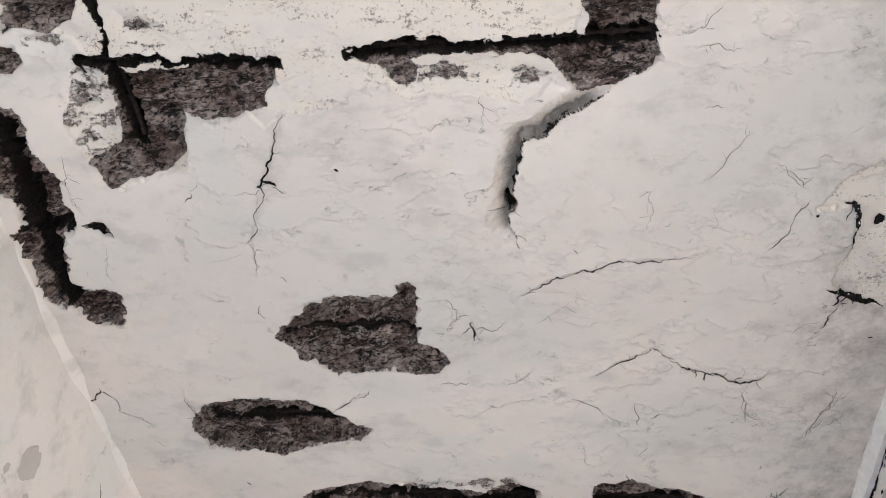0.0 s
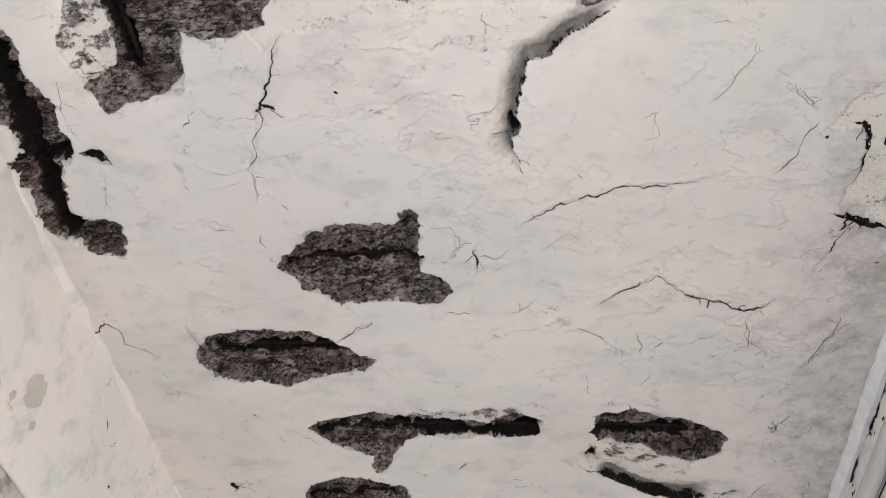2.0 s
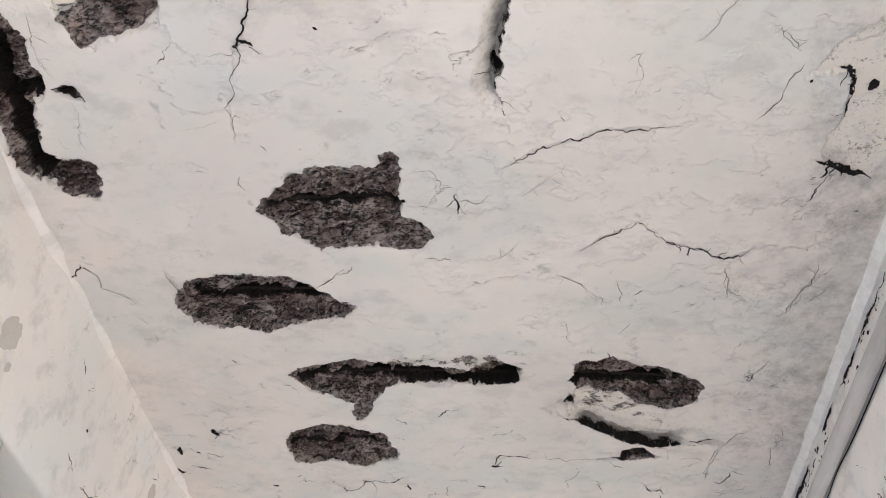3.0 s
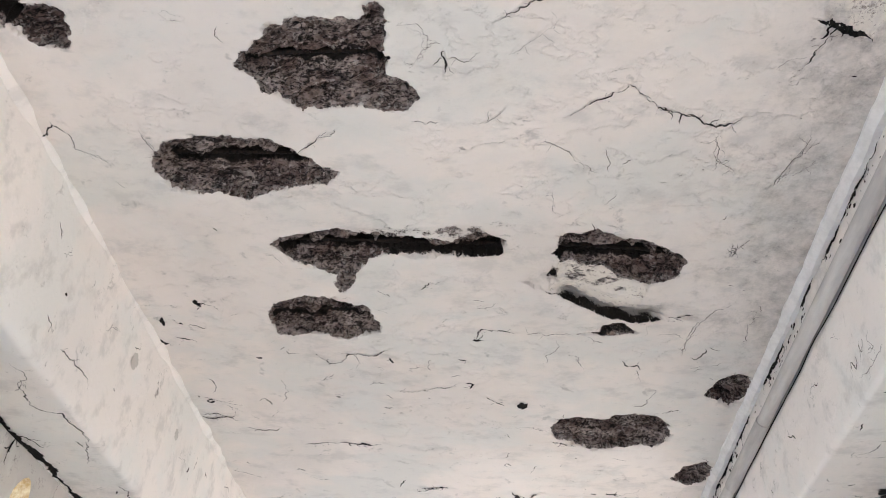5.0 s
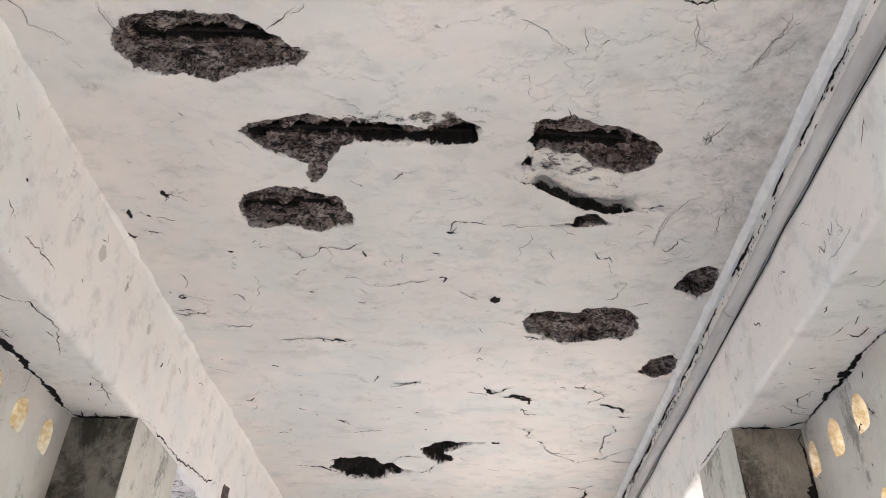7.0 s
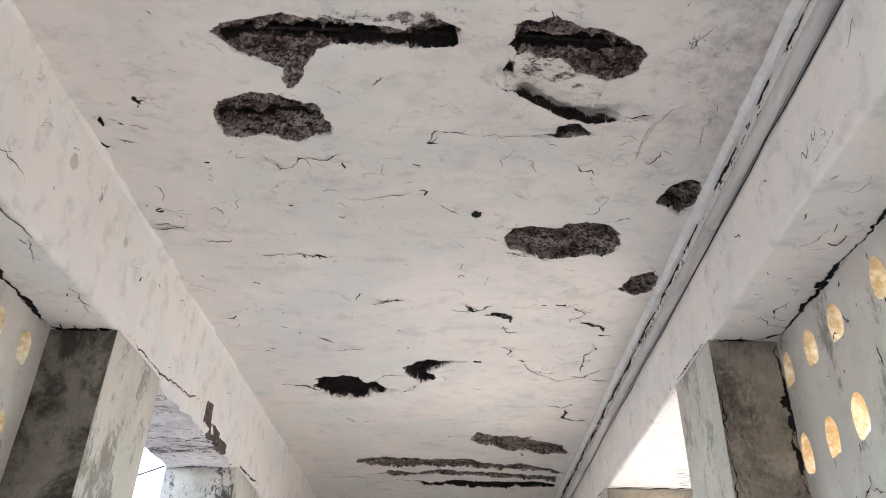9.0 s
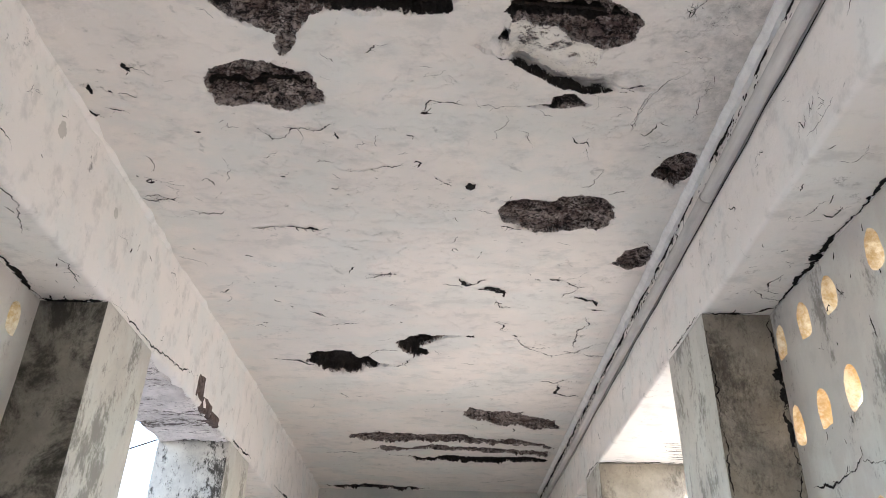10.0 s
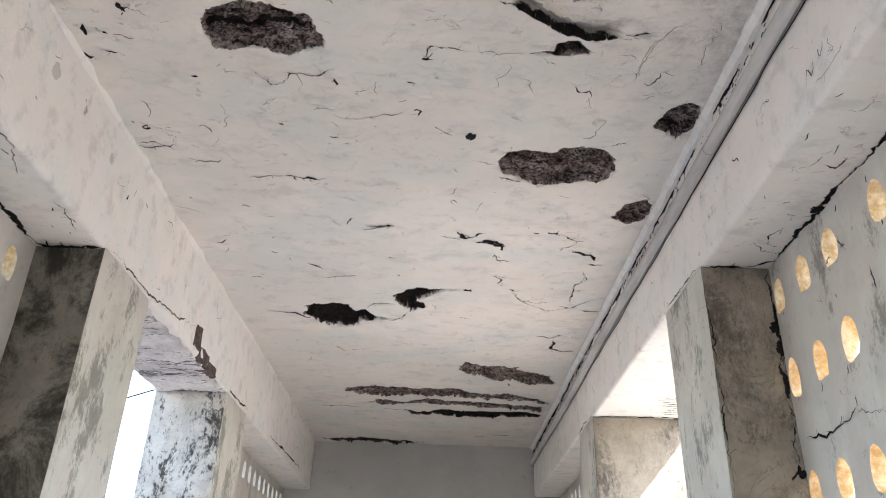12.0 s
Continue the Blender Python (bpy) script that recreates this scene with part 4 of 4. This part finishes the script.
# ---- pipe along the beam ----
def tube(x, z, y0, y1, r, n=20, wobble=0.0):
    bm = bmesh.new()
    rings = []
    steps = max(1, int((y1 - y0) / 0.15))
    for i in range(steps + 1):
        y = y0 + (y1 - y0) * i / steps
        dx, dz = wobble * math.sin(y * 2.1), wobble * math.sin(y * 1.3 + 1)
        rings.append([bm.verts.new((x + dx + r * math.cos(2 * math.pi * k / n), y, z + dz + r * math.sin(2 * math.pi * k / n))) for k in range(n)])
    for a, b in zip(rings, rings[1:]):
        for k in range(n):
            bm.faces.new((a[k], a[(k + 1) % n], b[(k + 1) % n], b[k])).smooth = True
    bm.faces.new(rings[0])
    bm.faces.new(rings[-1][::-1])
    return bm


PIPE_X, PIPE_Z, PIPE_R = 1.196, 3.010, 0.027
pipe = tagged(new("conduit_pipe"), "off-white painted pipe running along a beam under the ceiling", "pipe")
part("pipe", tube(PIPE_X, PIPE_Z, Y_BACK + 0.05, Y_END - 0.01, PIPE_R, 24, 0.003), M_PIPE, pipe)
part("sleeve", tube(PIPE_X, PIPE_Z, 3.122, 3.724, PIPE_R + 0.003, 24, 0.003), M_PIPE, pipe)


def ragged_strip():
    """The broken plaster lip left along the ceiling beside the pipe."""
    bm = bmesh.new()
    rings, y = [], Y_BACK
    while y < Y_END:
        a = 0.006 * noise.noise((y * 9, 0, 0)) + 0.004 * noise.noise((y * 40, 3, 0))
        b = 0.012 * noise.noise((y * 6, 7, 0)) + 0.006 * noise.noise((y * 35, 9, 0))
        rings.append([bm.verts.new(p) for p in ((1.188 + a, y, 3.215), (1.189 + a, y, 3.190 + 0.5 * a), (1.198 + a, y, 3.178), (1.208 + a, y, 3.164 + 0.6 * b), (1.240, y, 3.158 + b))])
        y += 0.02
    for a, b in zip(rings, rings[1:]):
        for k in range(4):
            bm.faces.new((a[k], a[k + 1], b[k + 1], b[k]))
    return bm


tagged(part("trim", ragged_strip(), M_LIP), "broken plaster lip beside the pipe", "trim", kind="structure")


def plaster_cove():
    """The uneven roll of plaster where the left beam meets the ceiling."""
    bm = bmesh.new()
    rings, y = [], 0.0
    while y < Y_END:
        a = 0.006 + 0.020 * noise.noise((y * 2.3, 4, 1)) + 0.012 * noise.noise((y * 9, 1, 5)) + 0.004 * noise.noise((y * 33, 1, 5))
        rings.append([bm.verts.new((XL - 0.02 + (a + 0.03) * math.sin(q), y, 3.218 - (0.038 + 0.7 * a) * math.cos(q))) for q in (0.0, 0.4, 0.8, 1.2, 1.57)])
        y += 0.025
    for a, b in zip(rings, rings[1:]):
        for k in range(4):
            bm.faces.new((a[k], b[k], b[k + 1], a[k + 1])).smooth = True
    bmesh.ops.recalc_face_normals(bm, faces=bm.faces[:])
    return bm


tagged(part("trim", plaster_cove(), M_BEAM), "uneven plaster roll between beam and ceiling", "trim", kind="structure")


# ---- bars laid bare ----
def bar_object(points):
    bm = bmesh.new()
    r, n = 0.008, 10
    rings = []
    for (ax, ay), (bx, by) in zip(points, points[1:]):
        size = math.hypot(bx - ax, by - ay)
        tx, ty = (bx - ax) / size, (by - ay) / size
        m = max(3, int(size / 0.006))
        for i in range(m + 1):
            x, y = ax + (bx - ax) * i / m, ay + (by - ay) * i / m
            q = r * (0.9 + 0.8 * noise.noise((x * 50, y * 50, 4)) + 0.6 * noise.noise((x * 150, y * 150, 7)))
            rings.append([bm.verts.new((x - ty * q * math.cos(a), y + tx * q * math.cos(a), CEIL + 0.048 + q * math.sin(a))) for a in (2 * math.pi * k / n for k in range(n))])
    for a, b in zip(rings, rings[1:]):
        for k in range(n):
            bm.faces.new((a[k], a[(k + 1) % n], b[(k + 1) % n], b[k])).smooth = True
    bm.faces.new(rings[0])
    bm.faces.new(rings[-1])
    return tagged(part("reinforcing_bar", bm, M_RUST), "black rusted steel bar bared in the broken ceiling", "steel bar", "bars in the ceiling")


for points in BARS[:5] + BARS[7:]:
    bar_object(points)


# ---- cracks and wear on beams, soffits and piers ----
LEFT_BEAM, RIGHT_BEAM = bpy.data.objects["beam_left"], bpy.data.objects["beam_right"]


def flat_cracks(name, owner, plane, at, proud, lines, label, amp=0.010, wander=1.0):
    """Ragged dark cracks on one flat face. plane: the axis that the face is square to; at: where it lies; proud: the way out of it."""
    verts, faces = [], []

    def place(u, v):
        if plane == "x":
            p = Vector((at, u, v))
            p.x += proud * (0.003 + amp * sway(p))
        elif plane == "y":
            p = Vector((u, at, v))
            p.y += proud * (0.003 + amp * sway(p))
        else:
            p = Vector((u, v, at))
            p.z += proud * (0.003 + amp * sway(p))
        return tuple(p)

    for width, points in lines:
        crack_strip(points, width * 1.25, verts, faces, place, wander)
    ob = stuff_mesh(name, verts, faces, M_CRACK_SHADE)
    ob.parent = owner
    return tagged(ob, label, kind="stuff")


def scatter(seed, n, u0, u1, v0, v1, along, width):
    """Short hairlines at random places of a face, running mostly one way."""
    rnd, lines = random.Random(seed), []
    for _ in range(n):
        u, v, a = rnd.uniform(u0, u1), rnd.uniform(v0, v1), along + rnd.gauss(0, 0.5)
        size, pts = rnd.choice((0.008, 0.015, 0.03)), [(u, v)]
        for _ in range(rnd.randint(2, 4)):
            a += rnd.gauss(0, 0.5)
            pts.append((pts[-1][0] + size * math.cos(a), pts[-1][1] + size * math.sin(a)))
        lines.append((width * rnd.uniform(0.4, 1.3), pts))
    return lines


FACE_L = [
    (0.006, [(3.49, 2.655), (3.59, 2.66), (3.81, 2.658), (4.01, 2.656), (4.12, 2.674), (4.34, 2.70), (4.57, 2.745), (4.79, 2.79)]),
    (0.012, [(5.68, 2.658), (5.82, 2.665), (5.95, 2.672), (6.3, 2.69)]),
    (0.014, [(7.2, 2.69), (7.45, 2.695), (7.78, 2.71), (8.3, 2.715), (8.8, 2.73)]),
    (0.014, [(2.195, 2.906), (2.205, 2.908), (2.212, 2.904)]),
    (0.004, [(2.16, 2.79), (2.20, 2.78), (2.23, 2.764)]),
    (0.010, [(3.54, 2.925), (3.555, 2.94), (3.56, 2.955)]),
    (0.003, [(2.30, 2.75), (2.43, 2.765), (2.52, 2.77)]),
]
flat_cracks("cracks", LEFT_BEAM, "x", XL, 1, FACE_L + scatter(3, 22, 1.8, 8.5, 2.70, 3.12, 0.2, 0.003), "dark cracks")
SOFFIT_L = [
    (0.004, [(-1.446, 2.213), (-1.421, 2.276), (-1.478, 2.343), (-1.494, 2.466), (-1.40, 2.519), (-1.385, 2.675), (-1.426, 2.803), (-1.462, 2.917)]),
    (0.0045, [(-1.414, 3.084), (-1.390, 3.134), (-1.417, 3.297)]),
    (0.028, [(-1.655, 2.0), (-1.66, 2.4), (-1.655, 2.69), (-1.64, 2.79), (-1.648, 3.0), (-1.64, 3.25), (-1.645, 3.46)]),
    (0.010, [(-1.655, 2.69), (-1.614, 2.692), (-1.591, 2.758)]),
    (0.032, [(-1.66, 3.452), (-1.62, 3.464), (-1.50, 3.462), (-1.37, 3.466)]),
    (0.026, [(-1.86, 5.645), (-1.70, 5.65), (-1.5, 5.642), (-1.37, 5.648)]),
]
flat_cracks("cracks", LEFT_BEAM, "z", SOFFIT, -1, SOFFIT_L + scatter(4, 10, -1.64, -1.40, 2.0, 3.4, 1.3, 0.003), "dark cracks")
FACE_R = [
    (0.006, [(3.47, 2.648), (3.7, 2.652), (3.99, 2.66)]),
    (0.010, [(5.98, 2.65), (6.2, 2.655), (6.6, 2.665)]),
    (0.004, [(2.6, 2.86), (2.68, 2.88), (2.70, 2.85)]),
]
flat_cracks("cracks", RIGHT_BEAM, "x", XR, -1, FACE_R + scatter(6, 24, 1.6, 8.5, 2.68, 2.94, 0.9, 0.0025), "dark cracks")
SOFFIT_R = [
    (0.014, [(1.512, 2.1), (1.512, 2.54), (1.508, 2.73), (1.502, 2.96), (1.504, 3.17), (1.508, 3.29), (1.515, 3.40)]),
    (0.03, [(1.505, 2.93), (1.50, 2.955), (1.503, 2.98)]),
    (0.016, [(1.235, 3.466), (1.36, 3.464), (1.45, 3.455), (1.52, 3.40)]),
    (0.006, [(1.365, 3.224), (1.415, 3.295), (1.50, 3.335), (1.512, 3.29)]),
    (0.005, [(1.44, 3.10), (1.40, 3.18), (1.43, 3.25), (1.49, 3.27)]),
    (0.005, [(1.393, 2.671), (1.439, 2.688), (1.446, 2.616)]),
    (0.018, [(1.235, 5.988), (1.5, 5.985), (1.7, 5.982), (1.9, 5.986)]),
] + [(0.008, [(1.55 + 0.02 * k, 5.45 + 0.055 * k), (1.66 + 0.02 * k, 5.43 + 0.055 * k), (1.78, 5.44 + 0.055 * k)]) for k in range(9)]
flat_cracks("cracks", RIGHT_BEAM, "z", SOFFIT, -1, SOFFIT_R + scatter(8, 12, 1.26, 1.5, 2.2, 3.3, 1.3, 0.003), "dark cracks")

# dirt caught in the groove between plaster lip and pipe, with a painted shade line
rnd = random.Random(12)
GROOVE, y = [], 0.8
while y < 9.4:
    thick = noise.noise((y * 1.3, 0, 2)) + 0.12 * (y - 2.5)
    for _ in range(rnd.randint(0, 2) if thick > 0.1 else rnd.randint(0, 3) // 3):
        z, size = rnd.uniform(3.108, 3.158), rnd.uniform(0.004, 0.022) * (1 + 0.15 * y)
        v = y + rnd.uniform(0, 0.03)
        GROOVE.append((rnd.uniform(0.003, 0.012) * (0.7 + 0.12 * y), [(v, z), (v + size * 0.5, z + rnd.uniform(-0.006, 0.006)), (v + size, z + rnd.uniform(-0.004, 0.004))]))
    y += 0.016
for k in range(26):  # the black seam under the lip: grime and painted shade, broken here and there
    y0 = 1.8 + 0.3 * k + rnd.uniform(-0.08, 0.08)
    GROOVE.append((0.009 + 0.0020 * k, [(y0, 3.160), (y0 + 0.1, 3.158 + rnd.uniform(-0.006, 0.006)), (y0 + rnd.uniform(0.15, 0.34), 3.158)]))
# Flat black strip: the pipe's shadow on the beam put into colour.
shade_v, shade_f = [], []
crack_strip([(Y_BACK + 0.1, 2.985), (Y_END - 0.05, 2.985)], 0.010, shade_v, shade_f, lambda u, v: (XR - 0.004 - 0.010 * sway((XR, u, v)), u, v), 0.0)
gap = stuff_mesh("painted_shadow_line", shade_v, shade_f, M_CRACK_SHADE)
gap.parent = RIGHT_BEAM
tagged(gap, "black strip painted as the pipe's shadow line", kind="stuff")
flat_cracks("grime_and_shade", RIGHT_BEAM, "x", XR, -1, GROOVE, "black grime and painted shade line behind the pipe")

# dirt washed down from the openings
DRIPS = []
for row in (2.49, 2.135, 1.695, 1.31):
    for k in range(22):
        v = rnd.uniform(1.9, 3.44)
        if any(abs(v - c) < 0.05 for c in (3.425, 3.2, 2.975, 2.64, 2.415, 2.19)):
            z = row - rnd.uniform(0.078, 0.092)
            DRIPS.append((rnd.uniform(0.002, 0.006), [(v, z), (v + rnd.uniform(-0.004, 0.004), z - rnd.uniform(0.008, 0.04))]))
# cracks and scratches on the pierced screens and the right beam
flat_cracks("cracks", bpy.data.objects["screen_right_near"], "x", JR, -1, [
    (0.007, [(3.407, 1.89), (3.231, 1.869), (3.146, 1.872), (3.014, 1.905)]), (0.004, [(3.02, 1.90), (2.94, 1.863), (2.86, 1.857)]),
    (0.005, [(3.015, 1.905), (3.01, 1.94)])] + DRIPS + scatter(15, 14, 2.4, 3.4, 1.6, 2.6, 1.2, 0.005), "dark cracks", 0.0)
flat_cracks("cracks", bpy.data.objects["screen_left_near"], "x", JL, 1, [
    (0.010, [(2.70, 2.64), (2.695, 2.58), (2.71, 2.53)])] + scatter(16, 16, 2.4, 3.4, 1.8, 2.6, 0.6, 0.006), "dark cracks", 0.0)
flat_cracks("scratches", RIGHT_BEAM, "x", XR, -1, [
    (0.003, [(2.20, 2.79), (2.22, 2.76), (2.20, 2.73), (2.24, 2.74)]), (0.003, [(2.25, 2.80), (2.27, 2.76), (2.28, 2.79), (2.30, 2.75)]),
    (0.003, [(2.32, 2.78), (2.34, 2.74), (2.36, 2.78), (2.38, 2.75)]), (0.002, [(2.15, 2.70), (2.25, 2.69), (2.34, 2.71)])], "scratched scribble")

# black joint beside the screen
JOINT = [(0.010, [(1.510, 2.62), (1.514, 2.4), (1.510, 2.2)]), (0.03, [(1.505, 2.42), (1.508, 2.34)]), (0.026, [(1.508, 2.31), (1.505, 2.24)]), (0.014, [(1.500, 2.21), (1.497, 2.06)]), (0.006, [(1.50, 2.05), (1.495, 1.8)]), (0.04, [(1.495, 1.80), (1.49, 1.755)]), (0.004, [(1.234, 2.62), (1.236, 2.2), (1.234, 1.7)])]
pier_r = [ob for ob in bpy.data.objects if ob.name.startswith("pier") and not ob.parent and abs(min(v.co.y for v in ob.data.vertices) - 3.478) < 0.03 and ob.data.vertices[0].co.x > 0][0]
flat_cracks("mould", pier_r, "y", 3.478, -1, JOINT, "black mould in the joint", 0.008, 1.0)


# ---- flaked soffit over the opening, with bricks showing ----
def relief_patch(name, x0, x1, y0, y1, z, depth, material, label, seed):
    """A thin sheet of broken plaster hanging under a soffit, ragged at its rim."""
    nx, ny = int((x1 - x0) / 0.012), int((y1 - y0) / 0.012)
    gx, gy = np.meshgrid(np.linspace(x0, x1, nx), np.linspace(y0, y1, ny))
    rim = np.minimum(np.minimum(gx - x0, x1 - gx), np.minimum(gy - y0, y1 - gy)) + 0.05 * fractal(gx, gy, 8, 4, 0.6, seed)
    fall = step(0.0, 0.03, rim) * depth + 0.016 * fractal(gx * 0.5, gy * 1.5, 16, 5, 0.65, seed) * step(-0.02, 0.03, rim)
    verts = np.stack([gx, gy, z + 0.008 - fall], -1).reshape(-1, 3)
    faces = [(r * nx + c, (r + 1) * nx + c, (r + 1) * nx + c + 1, r * nx + c + 1) for r in range(ny - 1) for c in range(nx - 1)]
    ob = stuff_mesh(name, verts.tolist(), faces, material)
    ob.parent = LEFT_BEAM
    return tagged(ob, label)


relief_patch("soffit_plaster", XL_OUT + 0.01, XL - 0.012, 4.07, 5.65, SOFFIT, 0.022, M_SOFFIT, "flaked dirty soffit plaster", 3.0)


def broken_brick(x, y, z, sx, sy, sz, seed):
    bm = bmesh.new()
    bmesh.ops.create_cube(bm, size=1, matrix=Matrix.LocRotScale((x, y, z), None, (sx, sy, sz)))
    bmesh.ops.bevel(bm, geom=bm.edges[:], offset=0.008, segments=1, affect="EDGES")
    bmesh.ops.subdivide_edges(bm, edges=bm.edges[:], cuts=3, use_grid_fill=True)
    for v in bm.verts:
        v.co += 0.010 * noise.noise_vector(v.co * 13 + Vector((0, seed, 0))) + 0.007 * noise.noise_vector(v.co * 45 + Vector((seed, 0, 0)))
    return part("brick", bm, M_BRICK, LEFT_BEAM, "broken red brick")


broken_brick(XL - 0.038, 4.86, 2.745, 0.09, 0.13, 0.16, 3)
broken_brick(XL - 0.040, 5.02, 2.675, 0.09, 0.22, 0.085, 1)
broken_brick(XL - 0.045, 5.24, 2.665, 0.10, 0.20, 0.07, 5)


# ---- flaked spots on the left beam ----
def flake_spot(y, z, ry, rz, seed):
    """A shallow scab where the wash has come away to grey plaster."""
    bm = bmesh.new()
    rim = []
    for k in range(26):
        a = 2 * math.pi * k / 26
        q = 1 + 0.45 * noise.noise((3 * math.cos(a) + seed, 3 * math.sin(a), 0))
        p = Vector((XL, y + ry * q * math.cos(a), z + rz * q * math.sin(a)))
        p.x += 0.0025 + 0.010 * sway(p)
        rim.append(bm.verts.new(p))
    mid = Vector((XL, y, z))
    mid.x += 0.0035 + 0.010 * sway(mid)
    top = bm.verts.new(mid)
    for k in range(26):
        bm.faces.new((rim[k], rim[(k + 1) % 26], top))
    return part("flaked_spot", bm, M_SCREEN, LEFT_BEAM, "grey flaked spot")


for spot in ((1.671, 2.866, 0.045, 0.055, 1), (2.767, 3.02, 0.03, 0.035, 4), (3.323, 3.0, 0.02, 0.028, 7), (1.735, 2.79, 0.014, 0.016, 9), (1.60, 2.79, 0.012, 0.018, 11)):
    flake_spot(*spot)

# ---- wire crossing the opening outside ----
cable = bmesh.new()
rings = []
for i in range(25):
    y = 3.9 + 1.86 * i / 24
    rings.append([cable.verts.new((-1.868 + 0.006 * math.cos(a), y, 2.455 + (y - 5.226) * 0.42 + 0.006 * math.sin(a))) for a in (0, 1.26, 2.51, 3.77, 5.03)])
for a, c in zip(rings, rings[1:]):
    for k in range(5):
        cable.faces.new((a[k], a[(k + 1) % 5], c[(k + 1) % 5], c[k]))
tagged(part("cable", cable, M_RUST), "thin dark cable fixed across the opening between two piers", "cable")
